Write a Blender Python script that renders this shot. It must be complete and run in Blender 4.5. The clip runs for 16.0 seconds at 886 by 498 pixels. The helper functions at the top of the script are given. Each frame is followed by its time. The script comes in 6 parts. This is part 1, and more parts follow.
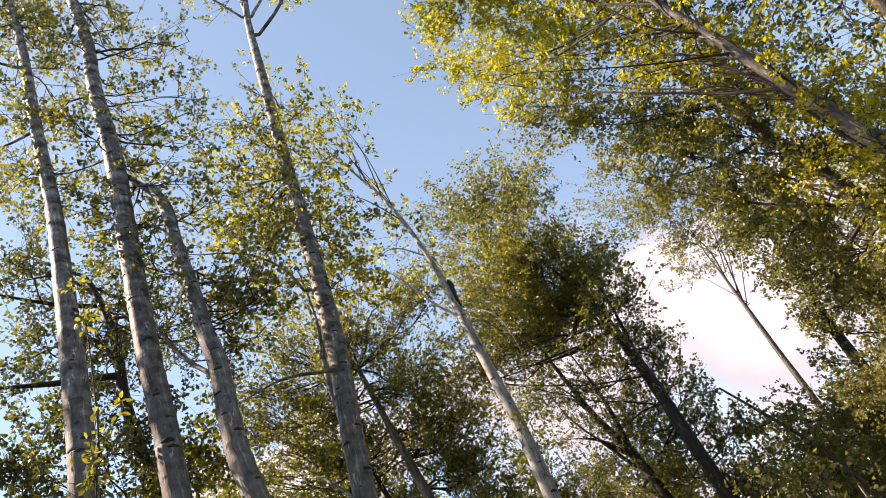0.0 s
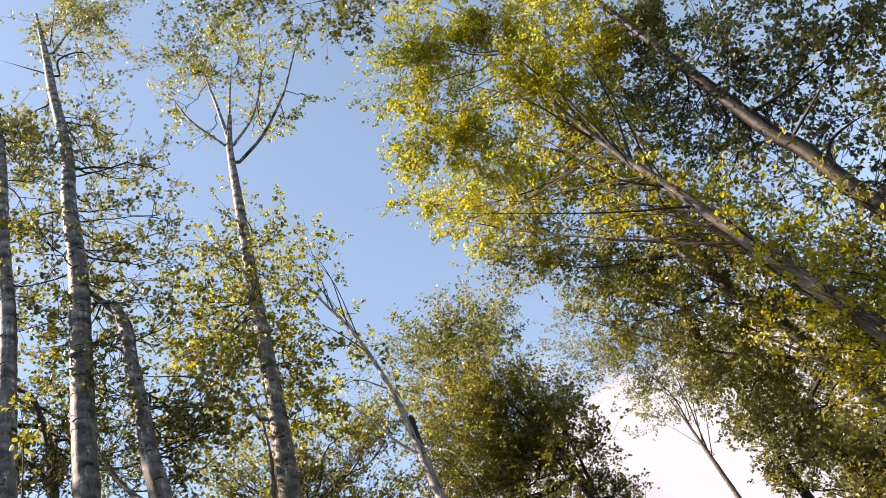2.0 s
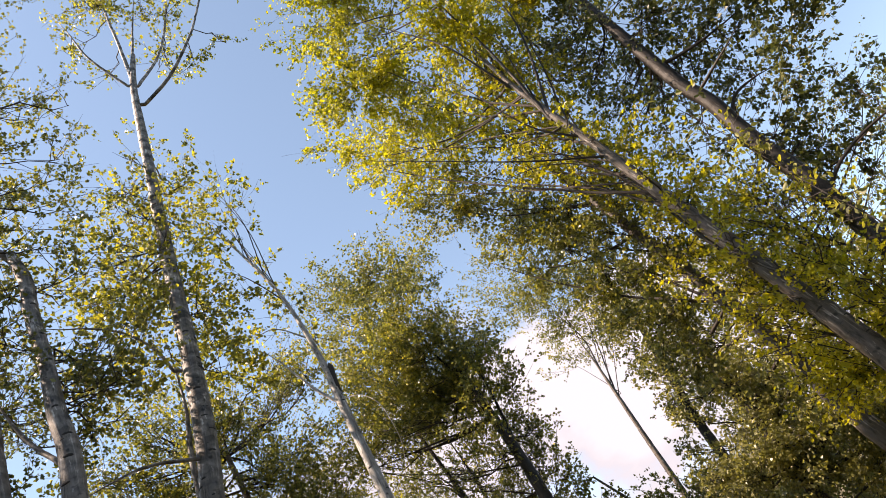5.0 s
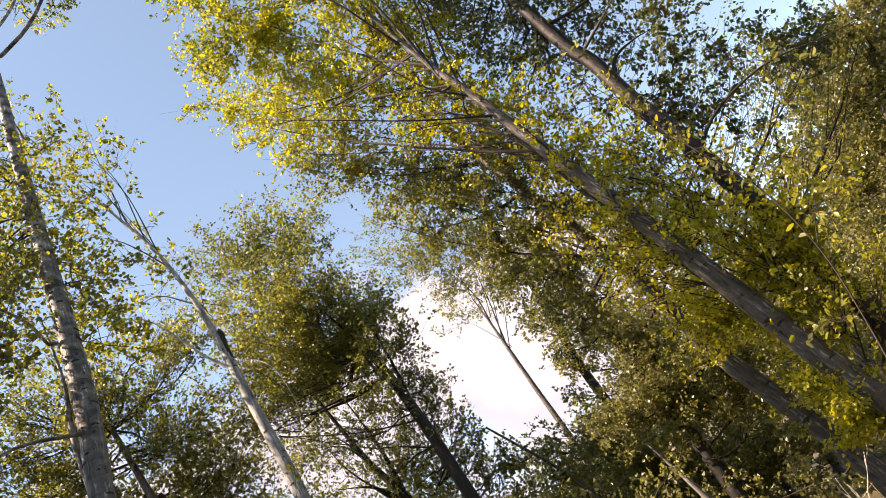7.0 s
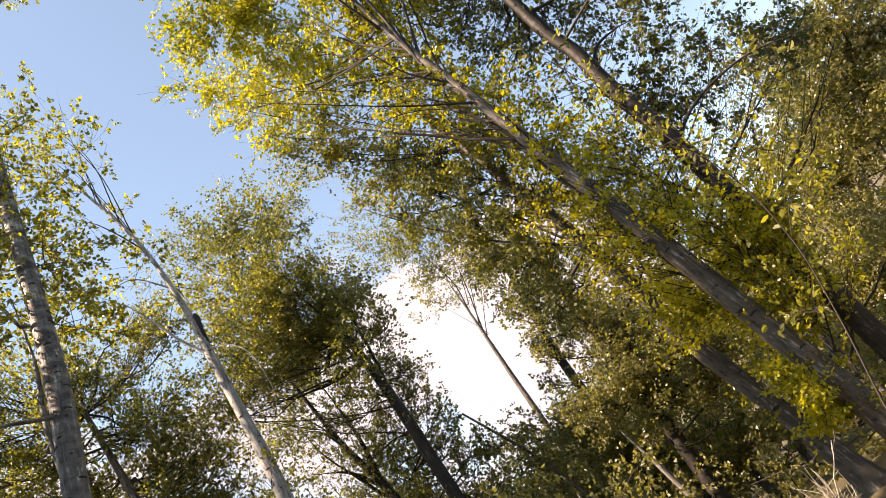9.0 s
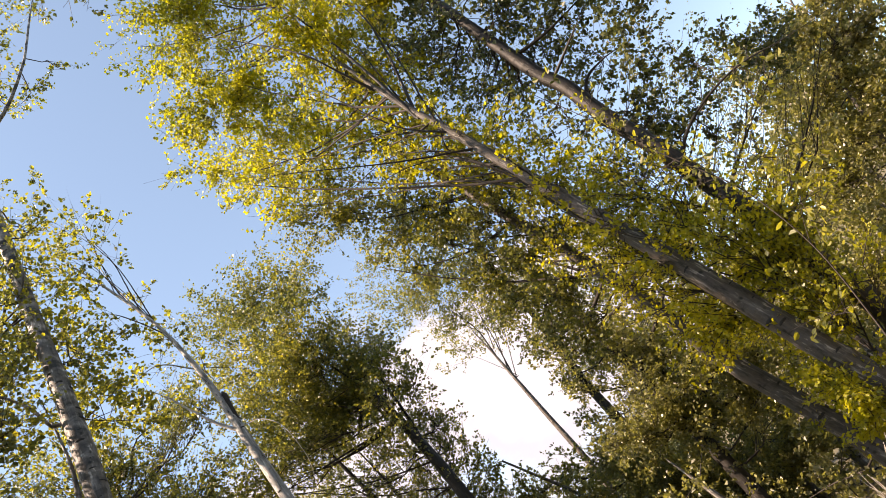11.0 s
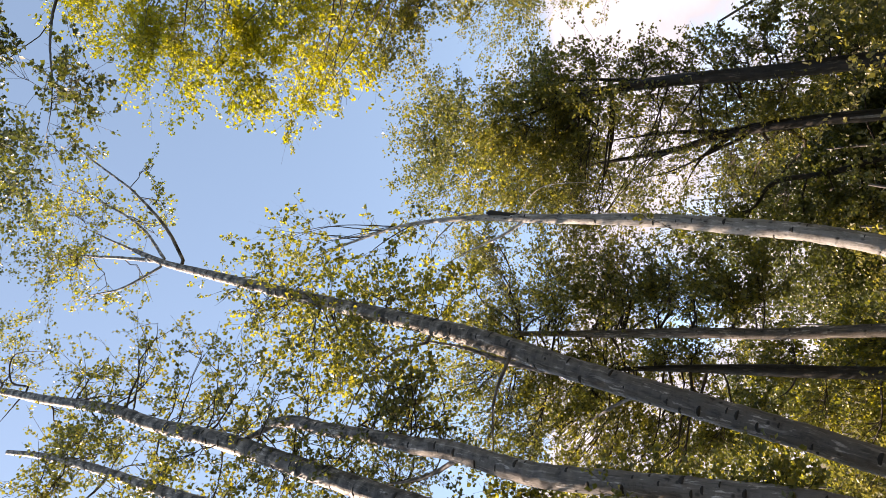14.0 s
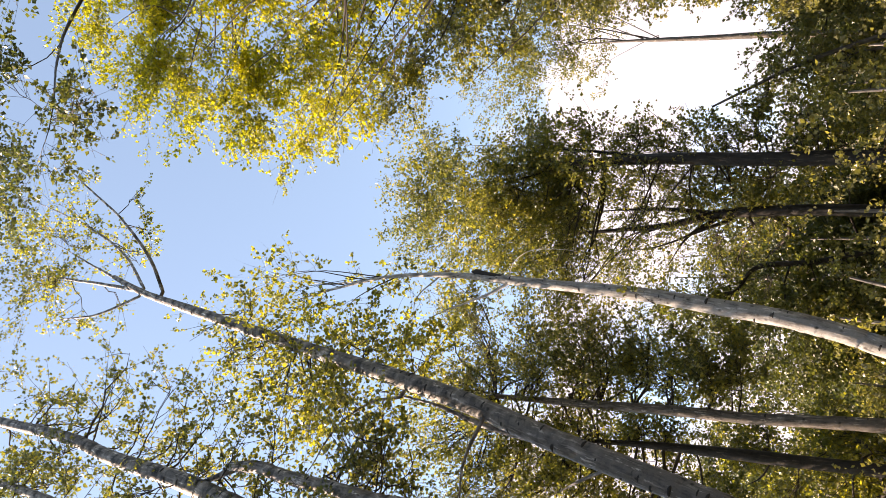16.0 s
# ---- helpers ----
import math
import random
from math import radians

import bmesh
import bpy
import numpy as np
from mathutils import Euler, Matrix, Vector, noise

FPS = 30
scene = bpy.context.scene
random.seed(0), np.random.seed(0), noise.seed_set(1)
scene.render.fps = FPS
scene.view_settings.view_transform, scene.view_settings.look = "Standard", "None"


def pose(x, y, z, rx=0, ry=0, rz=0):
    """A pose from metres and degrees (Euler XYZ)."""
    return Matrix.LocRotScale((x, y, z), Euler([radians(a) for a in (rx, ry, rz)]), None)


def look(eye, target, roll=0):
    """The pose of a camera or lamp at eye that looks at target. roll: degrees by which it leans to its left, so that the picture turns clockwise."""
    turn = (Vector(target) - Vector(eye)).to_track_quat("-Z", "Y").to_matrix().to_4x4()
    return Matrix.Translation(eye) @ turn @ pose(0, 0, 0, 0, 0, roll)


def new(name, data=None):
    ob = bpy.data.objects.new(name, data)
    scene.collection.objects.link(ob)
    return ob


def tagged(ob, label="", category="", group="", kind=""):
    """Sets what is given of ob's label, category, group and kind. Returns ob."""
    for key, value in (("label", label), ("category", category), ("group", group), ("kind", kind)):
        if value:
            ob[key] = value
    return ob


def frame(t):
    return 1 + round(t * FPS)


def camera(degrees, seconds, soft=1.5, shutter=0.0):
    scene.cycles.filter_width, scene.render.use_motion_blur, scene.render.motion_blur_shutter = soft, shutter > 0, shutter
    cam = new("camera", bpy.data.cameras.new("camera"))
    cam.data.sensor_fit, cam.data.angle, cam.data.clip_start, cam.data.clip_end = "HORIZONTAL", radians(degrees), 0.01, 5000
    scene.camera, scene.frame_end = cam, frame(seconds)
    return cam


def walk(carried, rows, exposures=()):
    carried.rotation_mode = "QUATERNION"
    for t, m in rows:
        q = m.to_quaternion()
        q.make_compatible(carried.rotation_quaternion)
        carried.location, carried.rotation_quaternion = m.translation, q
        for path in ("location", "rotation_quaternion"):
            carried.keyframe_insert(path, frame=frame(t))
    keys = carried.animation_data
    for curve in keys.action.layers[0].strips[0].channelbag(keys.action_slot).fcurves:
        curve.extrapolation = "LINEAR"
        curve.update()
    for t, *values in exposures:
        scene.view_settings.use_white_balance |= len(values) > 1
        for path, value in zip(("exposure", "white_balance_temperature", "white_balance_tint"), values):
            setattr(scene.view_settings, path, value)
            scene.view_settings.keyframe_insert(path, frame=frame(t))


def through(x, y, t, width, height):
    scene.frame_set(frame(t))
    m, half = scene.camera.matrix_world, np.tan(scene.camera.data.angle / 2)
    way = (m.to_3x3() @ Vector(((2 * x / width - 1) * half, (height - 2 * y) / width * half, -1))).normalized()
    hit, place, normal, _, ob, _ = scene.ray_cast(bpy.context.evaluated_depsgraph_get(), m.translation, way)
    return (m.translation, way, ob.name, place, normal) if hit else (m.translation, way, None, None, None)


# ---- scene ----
cam = camera(63.66, 16.0, soft=0.5)
EYE = (0.0, 0.0, 1.6)
walk(cam, [
    (0, pose(*EYE, 129.617, 25.694, 39.026)),
    (0.5, pose(*EYE, 130.960, 25.346, 37.251)),
    (1, pose(*EYE, 132.874, 24.537, 34.273)),
    (1.5, pose(*EYE, 135.992, 25.160, 34.641)),
    (2, pose(*EYE, 138.423, 25.359, 34.658)),
    (2.5, pose(*EYE, 140.288, 26.047, 35.238)),
    (3, pose(*EYE, 140.449, 26.058, 34.446)),
    (3.5, pose(*EYE, 138.343, 26.489, 33.220)),
    (3.7, pose(*EYE, 137.334, 26.490, 32.759)),
    (6, pose(*EYE, 127.557, 34.530, 26.313)),
    (6.5, pose(*EYE, 125.501, 36.176, 24.267)),
    (7, pose(*EYE, 124.682, 36.254, 22.255)),
    (7.5, pose(*EYE, 123.477, 36.926, 21.444)),
    (8, pose(*EYE, 122.640, 37.659, 20.879)),
    (8.5, pose(*EYE, 122.549, 36.893, 20.333)),
    (9, pose(*EYE, 122.265, 36.555, 19.960)),
    (9.2, pose(*EYE, 123.354, 36.697, 19.717)),
    (11.3, pose(*EYE, 134.558, 42.686, 31.903)),
    (11.5, pose(*EYE, 143.132, 46.400, 44.798)),
    (11.8, pose(*EYE, 167.570, 52.640, 73.743)),
    (12, pose(*EYE, 173.980, 53.397, 85.765)),
    (12.5, pose(*EYE, -177.891, 51.947, 101.404)),
    (13, pose(*EYE, -175.738, 53.744, 110.221)),
    (13.5, pose(*EYE, -176.721, 54.137, 112.514)),
    (14, pose(*EYE, -179.165, 53.689, 114.872)),
    (14.5, pose(*EYE, 179.200, 54.727, 116.859)),
    (15, pose(*EYE, 178.530, 54.627, 115.570)),
    (15.5, pose(*EYE, 179.313, 54.775, 115.931)),
    (16, pose(*EYE, 178.144, 54.839, 106.090)),
], exposures=[(0.0, 1.46, 8400, 28), (3.5, 1.44, 8300, 28), (6.5, 1.52, 8450, 28), (9.0, 1.65, 8850, 29), (11.5, 1.57, 8550, 28), (13.0, 1.49, 8400, 28), (14.5, 1.54, 8550, 28), (15.0, 1.62, 8750, 29), (16.0, 1.76, 8750, 29)])

# ---- world, sun, exposure ----
SUN_AZ, SUN_EL = radians(-113), radians(50)      # azimuth from +y towards +x
sun_dir = Vector((math.sin(SUN_AZ) * math.cos(SUN_EL), math.cos(SUN_AZ) * math.cos(SUN_EL), math.sin(SUN_EL)))

world = bpy.data.worlds.new("sky")
scene.world = world
world.use_nodes = True
wt = world.node_tree
wt.nodes.clear()


def wire(tree, a, b):
    tree.links.new(a, b)


def node(tree, kind, **values):
    n = tree.nodes.new(kind)
    for key, value in values.items():
        n.inputs[key].default_value = value
    return n


def math_node(tree, op, a, b=0.0, clamp=False):
    n = tree.nodes.new("ShaderNodeMath")
    n.operation, n.use_clamp = op, clamp
    for i, v in enumerate((a, b)):
        if isinstance(v, (int, float)):
            n.inputs[i].default_value = v
        else:
            wire(tree, v, n.inputs[i])
    return n.outputs[0]


def ramp(tree, fac, stops, mode="LINEAR"):
    n = tree.nodes.new("ShaderNodeValToRGB")
    e = n.color_ramp.elements
    n.color_ramp.interpolation = mode
    while len(e) < len(stops):
        e.new(0.5)
    for i, (p, c) in enumerate(stops):
        e[i].position = p
        e[i].color = (*c, 1.0) if isinstance(c, tuple) else (c, c, c, 1.0)
    if fac is not None:
        wire(tree, fac, n.inputs[0])
    return n


def mix_color(tree, fac, a, b, blend="MIX"):
    n = tree.nodes.new("ShaderNodeMix")
    n.data_type, n.blend_type = "RGBA", blend
    for sock, v in ((n.inputs[0], fac), (n.inputs[6], a), (n.inputs[7], b)):
        if isinstance(v, (int, float)):
            sock.default_value = v
        elif isinstance(v, tuple):
            sock.default_value = (*v, 1.0)
        else:
            wire(tree, v, sock)
    return n.outputs[2]


sky = wt.nodes.new("ShaderNodeTexSky")
sky.sky_type, sky.sun_disc = "NISHITA", False
sky.sun_elevation, sky.sun_rotation = SUN_EL, SUN_AZ
sky.air_density, sky.dust_density, sky.ozone_density = 0.62, 0.1, 1.0
coords = wt.nodes.new("ShaderNodeTexCoord")
split = wt.nodes.new("ShaderNodeSeparateXYZ")
wire(wt, coords.outputs["Generated"], split.inputs[0])
# a cumulus bank low over one end of the valley, with torn edges
BANK = Vector((math.sin(radians(-25)), math.cos(radians(-25)), 0.0))
toward = wt.nodes.new("ShaderNodeVectorMath")
toward.operation = "DOT_PRODUCT"
toward.inputs[1].default_value = BANK
wire(wt, coords.outputs["Generated"], toward.inputs[0])
deck = wt.nodes.new("ShaderNodeMapping")
deck.inputs["Scale"].default_value = (1.0, 1.0, 1.5)
wire(wt, coords.outputs["Generated"], deck.inputs["Vector"])
puffs = node(wt, "ShaderNodeTexNoise", Scale=3.4, Detail=9.0, Roughness=0.55)
wire(wt, deck.outputs[0], puffs.inputs["Vector"])
low = math_node(wt, "MULTIPLY", math_node(wt, "SUBTRACT", 0.468, split.outputs["Z"]), 2.2)
ahead = math_node(wt, "MULTIPLY", math_node(wt, "SUBTRACT", toward.outputs["Value"], 0.70), 2.2)
bank = math_node(wt, "MINIMUM", math_node(wt, "MINIMUM", low, ahead), 0.13)
cover = math_node(wt, "ADD", puffs.outputs["Fac"], bank)
cloud = ramp(wt, cover, [(0.50, 0.0), (0.62, 1.0)], "EASE")
body = ramp(wt, puffs.outputs["Fac"], [(0.36, (0.66, 0.69, 0.74)), (0.56, (1.0, 1.0, 1.0))])
cloud_light = mix_color(wt, 1.0, body.outputs[0], (3.0, 3.4, 4.05), "MULTIPLY")
blue = mix_color(wt, 1.0, sky.outputs[0], (1.56, 1.79, 1.56), "MULTIPLY")
bg = node(wt, "ShaderNodeBackground", Strength=0.11)
wire(wt, mix_color(wt, cloud.outputs[0], blue, cloud_light), bg.inputs["Color"])
wo = wt.nodes.new("ShaderNodeOutputWorld")
wire(wt, bg.outputs[0], wo.inputs["Surface"])

sun = new("sun", bpy.data.lights.new("sun", "SUN"))
sun.data.energy, sun.data.angle, sun.data.color = 5.0, radians(0.53), (1.0, 0.94, 0.83)
sun.matrix_world = look(tuple(sun_dir * 40), (0, 0, 0))


# ---- materials ----
def material(name):
    m = bpy.data.materials.new(name)
    m.use_nodes = True
    t = m.node_tree
    b = t.nodes["Principled BSDF"]
    b.inputs["Specular IOR Level"].default_value = 0.3
    return m, t, b


def bark(name, dark, mid, pale, ringed=0.0):
    """Smooth alder bark: grey, cross-banded, with pale flakes, dark brows over old branch scars. UV is in metres: round the stem, along it."""
    m, t, b = material(name)
    uv = t.nodes.new("ShaderNodeTexCoord")
    each = t.nodes.new("ShaderNodeObjectInfo")

    def mapped(su, sv, warp=None):
        k = t.nodes.new("ShaderNodeMapping")
        k.inputs["Scale"].default_value = (su, sv, 1.0)
        if warp is None:
            wire(t, uv.outputs["UV"], k.inputs["Vector"])
        else:
            add = t.nodes.new("ShaderNodeVectorMath")
            add.operation = "MULTIPLY_ADD"
            wire(t, warp, add.inputs[0])
            add.inputs[1].default_value = (0.10, 0.10, 0.0)
            wire(t, uv.outputs["UV"], add.inputs[2])
            wire(t, add.outputs[0], k.inputs["Vector"])
        return k.outputs[0]

    wobble = node(t, "ShaderNodeTexNoise", Scale=5.0, Detail=2.0)
    wire(t, uv.outputs["UV"], wobble.inputs["Vector"])
    bands = node(t, "ShaderNodeTexNoise", Scale=1.0, Detail=5.0, Roughness=0.62)
    wire(t, mapped(2.2, 13.0, wobble.outputs["Color"]), bands.inputs["Vector"])
    blotch = node(t, "ShaderNodeTexNoise", Scale=1.0, Detail=5.0, Roughness=0.66)
    wire(t, mapped(6.5, 3.2), blotch.inputs["Vector"])
    fine = node(t, "ShaderNodeTexNoise", Scale=1.0, Detail=3.0, Roughness=0.7)
    wire(t, mapped(50.0, 110.0), fine.inputs["Vector"])
    brows = node(t, "ShaderNodeTexVoronoi", Scale=1.0, Randomness=0.9)
    wire(t, mapped(3.6, 6.0, wobble.outputs["Color"]), brows.inputs["Vector"])
    eye = ramp(t, brows.outputs["Distance"], [(0.10, 1.0), (0.24, 0.0)])
    base = ramp(t, blotch.outputs["Fac"], [(0.36, dark), (0.49, mid), (0.585, mid), (0.66, pale)])
    streak = node(t, "ShaderNodeTexNoise", Scale=1.0, Detail=5.0, Roughness=0.6)
    wire(t, mapped(11.0, 1.7, wobble.outputs["Color"]), streak.inputs["Vector"])
    # pale streaks: flaky strips, and sunlit streaks painted into the colour
    lit_flake = ramp(t, streak.outputs["Fac"], [(0.57, 0.0), (0.63, 1.0)])
    split_ = ramp(t, streak.outputs["Fac"], [(0.36, 0.35), (0.44, 1.0)])
    flaked = mix_color(t, math_node(t, "MULTIPLY", lit_flake.outputs[0], 0.28), mix_color(t, 0.35, base.outputs[0], split_.outputs[0], "MULTIPLY"), pale)
    banded = mix_color(t, 0.6, flaked, ramp(t, bands.outputs["Fac"], [(0.31, 0.2), (0.40, 0.88), (0.58, 1.0), (0.68, 1.35)]).outputs[0], "MULTIPLY")
    grain = mix_color(t, 0.2, banded, ramp(t, fine.outputs["Fac"], [(0.3, 0.5), (0.7, 1.4)]).outputs[0], "MULTIPLY")
    col = mix_color(t, math_node(t, "MULTIPLY", eye.outputs[0], 0.85), grain, (0.022, 0.018, 0.014))
    place = t.nodes.new("ShaderNodeTexCoord")
    height = t.nodes.new("ShaderNodeSeparateXYZ")
    wire(t, place.outputs["Object"], height.inputs[0])
    young = math_node(t, "MULTIPLY", math_node(t, "SUBTRACT", height.outputs["Z"], 4.0), 0.14 * ringed, True)
    collar = node(t, "ShaderNodeTexNoise", Scale=1.0, Detail=3.0, Roughness=0.55)
    wire(t, mapped(1.6, 5.5, wobble.outputs["Color"]), collar.inputs["Vector"])
    rings = ramp(t, collar.outputs["Fac"], [(0.40, 0.22), (0.46, 0.8), (0.54, 1.2), (0.64, 2.2)])
    col = mix_color(t, young, col, mix_color(t, 1.0, col, rings.outputs[0], "MULTIPLY"))
    tint = node(t, "ShaderNodeHueSaturation")
    wire(t, math_node(t, "ADD", math_node(t, "MULTIPLY", each.outputs["Random"], 0.3), 0.85), tint.inputs["Value"])
    wire(t, col, tint.inputs["Color"])
    wire(t, tint.outputs[0], b.inputs["Base Color"])
    b.inputs["Roughness"].default_value = 0.58
    h = math_node(t, "ADD", math_node(t, "MULTIPLY", bands.outputs["Fac"], 0.8), math_node(t, "MULTIPLY", fine.outputs["Fac"], 0.25))
    h = math_node(t, "ADD", h, math_node(t, "MULTIPLY", eye.outputs[0], 0.35))
    h = math_node(t, "ADD", h, math_node(t, "MULTIPLY", streak.outputs["Fac"], 1.2))
    bump = node(t, "ShaderNodeBump", Strength=0.4, Distance=0.015)
    wire(t, h, bump.inputs["Height"])
    wire(t, bump.outputs[0], b.inputs["Normal"])
    return m


def leaf(name, stops, through=0.56):
    """Thin autumn leaf: colour differs leaf by leaf, light shines through."""
    m, t, b = material(name)
    geo = t.nodes.new("ShaderNodeNewGeometry")
    place = t.nodes.new("ShaderNodeTexCoord")
    drift = node(t, "ShaderNodeTexNoise", Scale=0.9, Detail=2.0)
    wire(t, place.outputs["Object"], drift.inputs["Vector"])
    pick = math_node(t, "ADD", math_node(t, "MULTIPLY", geo.outputs["Random Per Island"], 0.6),
                     math_node(t, "MULTIPLY", math_node(t, "SUBTRACT", drift.outputs["Fac"], 0.3), 1.0), True)
    spots = node(t, "ShaderNodeTexNoise", Scale=90.0, Detail=2.0)
    wire(t, place.outputs["Object"], spots.inputs["Vector"])
    tone = ramp(t, pick, [(p, tuple(0.8 * v for v in c)) for p, c in stops])
    col = mix_color(t, 0.4, tone.outputs[0], ramp(t, spots.outputs["Fac"], [(0.3, 0.6), (0.6, 1.15)]).outputs[0], "MULTIPLY")
    wire(t, col, b.inputs["Base Color"])
    b.inputs["Roughness"].default_value = 0.38
    b.inputs["Specular IOR Level"].default_value = 0.8
    glow = mix_color(t, 1.0, col, (1.62, 1.60, 0.82), "MULTIPLY")
    tl = t.nodes.new("ShaderNodeBsdfTranslucent")
    wire(t, glow, tl.inputs["Color"])
    mx = t.nodes.new("ShaderNodeMixShader")
    mx.inputs[0].default_value = through
    wire(t, b.outputs[0], mx.inputs[1])
    wire(t, tl.outputs[0], mx.inputs[2])
    wire(t, mx.outputs[0], t.nodes["Material Output"].inputs["Surface"])
    return m


def plain(name, a, c, scale, rough=0.8, bump=0.4):
    m, t, b = material(name)
    place = t.nodes.new("ShaderNodeTexCoord")
    n1 = node(t, "ShaderNodeTexNoise", Scale=scale, Detail=6.0, Roughness=0.65)
    n2 = node(t, "ShaderNodeTexNoise", Scale=scale * 9, Detail=3.0)
    wire(t, place.outputs["Object"], n1.inputs["Vector"])
    wire(t, place.outputs["Object"], n2.inputs["Vector"])
    col = mix_color(t, n1.outputs["Fac"], a, c)
    wire(t, mix_color(t, 0.5, col, ramp(t, n2.outputs["Fac"], [(0.3, 0.5), (0.7, 1.4)]).outputs[0], "MULTIPLY"), b.inputs["Base Color"])
    b.inputs["Roughness"].default_value = rough
    bm = node(t, "ShaderNodeBump", Strength=bump, Distance=0.02)
    wire(t, n2.outputs["Fac"], bm.inputs["Height"])
    wire(t, bm.outputs[0], b.inputs["Normal"])
    return m


BARK = bark("alder_bark", (0.082, 0.076, 0.072), (0.142, 0.133, 0.126), (0.50, 0.485, 0.47), 1.0)
# browner bark, its tone also lowered to paint shade on the farther trunks
BARK_BROWN_SHADE = bark("brown_shade_alder_bark", (0.042, 0.036, 0.031), (0.096, 0.084, 0.074), (0.38, 0.35, 0.315))
# the same bark with deep shade put into its colour
BARK_SHADED = bark("shaded_alder_bark", (0.013, 0.011, 0.009), (0.026, 0.022, 0.019), (0.085, 0.075, 0.066))
# pale bark, raised further so its colour carries sun on the stem
BARK_PALE_LIT = bark("pale_lit_alder_bark", (0.13, 0.125, 0.12), (0.31, 0.305, 0.295), (0.66, 0.65, 0.635), 0.4)
TWIG = plain("twig_bark", (0.024, 0.019, 0.016), (0.060, 0.050, 0.043), 6.0)
DEADWOOD = plain("bleached_dead_wood", (0.32, 0.29, 0.25), (0.52, 0.49, 0.44), 5.0)
KNOT = plain("knot_scar_bark", (0.016, 0.014, 0.013), (0.050, 0.046, 0.043), 30.0)
LITTER = plain("leaf_litter", (0.055, 0.046, 0.027), (0.115, 0.098, 0.05), 1.2)
LEAVES = {
    "green": leaf("green_alder_leaf", [(0.0, (0.044, 0.060, 0.024)), (0.5, (0.086, 0.108, 0.034)), (0.85, (0.17, 0.178, 0.050)), (1.0, (0.33, 0.30, 0.050))], 0.42),
    "mixed": leaf("turning_alder_leaf", [(0.0, (0.056, 0.074, 0.028)), (0.45, (0.146, 0.160, 0.054)), (0.8, (0.30, 0.285, 0.054)), (1.0, (0.47, 0.41, 0.054))], 0.48),
    "yellow": leaf("yellowing_alder_leaf", [(0.0, (0.066, 0.080, 0.026)), (0.4, (0.168, 0.180, 0.050)), (0.75, (0.365, 0.345, 0.050)), (1.0, (0.56, 0.49, 0.050))], 0.56),
    "gold": leaf("golden_alder_leaf", [(0.0, (0.10, 0.115, 0.018)), (0.25, (0.236, 0.245, 0.030)), (0.55, (0.42, 0.398, 0.030)), (1.0, (0.565, 0.50, 0.030))], 0.56),
    "olive": leaf("olive_far_leaf", [(0.0, (0.095, 0.098, 0.046)), (0.5, (0.205, 0.202, 0.078)), (1.0, (0.39, 0.36, 0.105))], 0.5),
}


# ---- builders ----
def spline(points, step):
    """Catmull-Rom through rows of x, y, z, r, cut about every step metres."""
    p = np.array(points, float)
    p = np.vstack([2 * p[0] - p[1], p, 2 * p[-1] - p[-2]])
    p[0, 3], p[-1, 3] = p[1, 3], p[-2, 3]
    rows = []
    for i in range(1, len(p) - 2):
        n = max(2, int(np.linalg.norm(p[i + 1, :3] - p[i, :3]) / step))
        u = np.linspace(0, 1, n, endpoint=False)[:, None]
        a, b, c, d = p[i - 1:i + 3]
        rows.append(0.5 * (2 * b + (c - a) * u + (2 * a - 5 * b + 4 * c - d) * u ** 2 + (3 * b - a - 3 * c + d) * u ** 3))
    out = np.vstack(rows + [p[-2:-1]])
    out[:, 3] = np.maximum(out[:, 3], 0.002)
    return out


class Soup:
    """Collects vertices, faces and UVs of one mesh."""

    def __init__(self):
        self.v, self.f, self.uv, self.n = [], [], [], 0

    def tube(self, rows, sides, rough=0.0, rng=None):
        rows = np.asarray(rows, float)
        n = len(rows)
        way = np.gradient(rows[:, :3], axis=0)
        way /= np.linalg.norm(way, axis=1)[:, None] + 1e-9
        ref = np.array((1.0, 0.3, 0.0)) if abs(way[0] @ np.array((1.0, 0.3, 0.0))) < 0.8 else np.array((0.0, 0.2, 1.0))
        s = np.cross(way, ref)
        s /= np.linalg.norm(s, axis=1)[:, None] + 1e-9
        q = np.cross(way, s)
        a = np.linspace(0, 2 * np.pi, sides, endpoint=False)
        r = rows[:, 3][:, None] * np.ones((1, sides))
        if rough and rng is not None:
            length = np.concatenate([[0], np.cumsum(np.linalg.norm(np.diff(rows[:, :3], axis=0), axis=1))])
            ph = rng.uniform(0, 6.28, 6)
            r = r * (1 + rough * (np.sin(2 * a[None] + ph[0] + 0.7 * length[:, None]) * 0.6 + np.sin(3 * a[None] + ph[1] - 1.3 * length[:, None]) * 0.5
                                  + np.sin(9 * length[:, None] + ph[2] + a[None]) * 0.35 + rng.normal(0, 0.25, (n, 1)) + rng.normal(0, 0.18, (n, sides))))
        ring = rows[:, None, :3] + r[:, :, None] * (np.cos(a)[None, :, None] * s[:, None] + np.sin(a)[None, :, None] * q[:, None])
        base = self.n
        self.v.append(ring.reshape(-1, 3))
        i, j = np.meshgrid(np.arange(n - 1), np.arange(sides), indexing="ij")
        k = (j + 1) % sides
        quad = np.stack([base + i * sides + j, base + i * sides + k, base + (i + 1) * sides + k, base + (i + 1) * sides + j], -1).reshape(-1, 4)
        self.f.append(quad)
        length = np.concatenate([[0], np.cumsum(np.linalg.norm(np.diff(rows[:, :3], axis=0), axis=1))])
        seed = (rows[0, 0] * 7.3 + rows[0, 1] * 3.1) % 50
        round_ = 2 * np.pi * max(rows[0, 3], 0.01)
        u0, u1 = j / sides * round_, (j + 1) / sides * round_
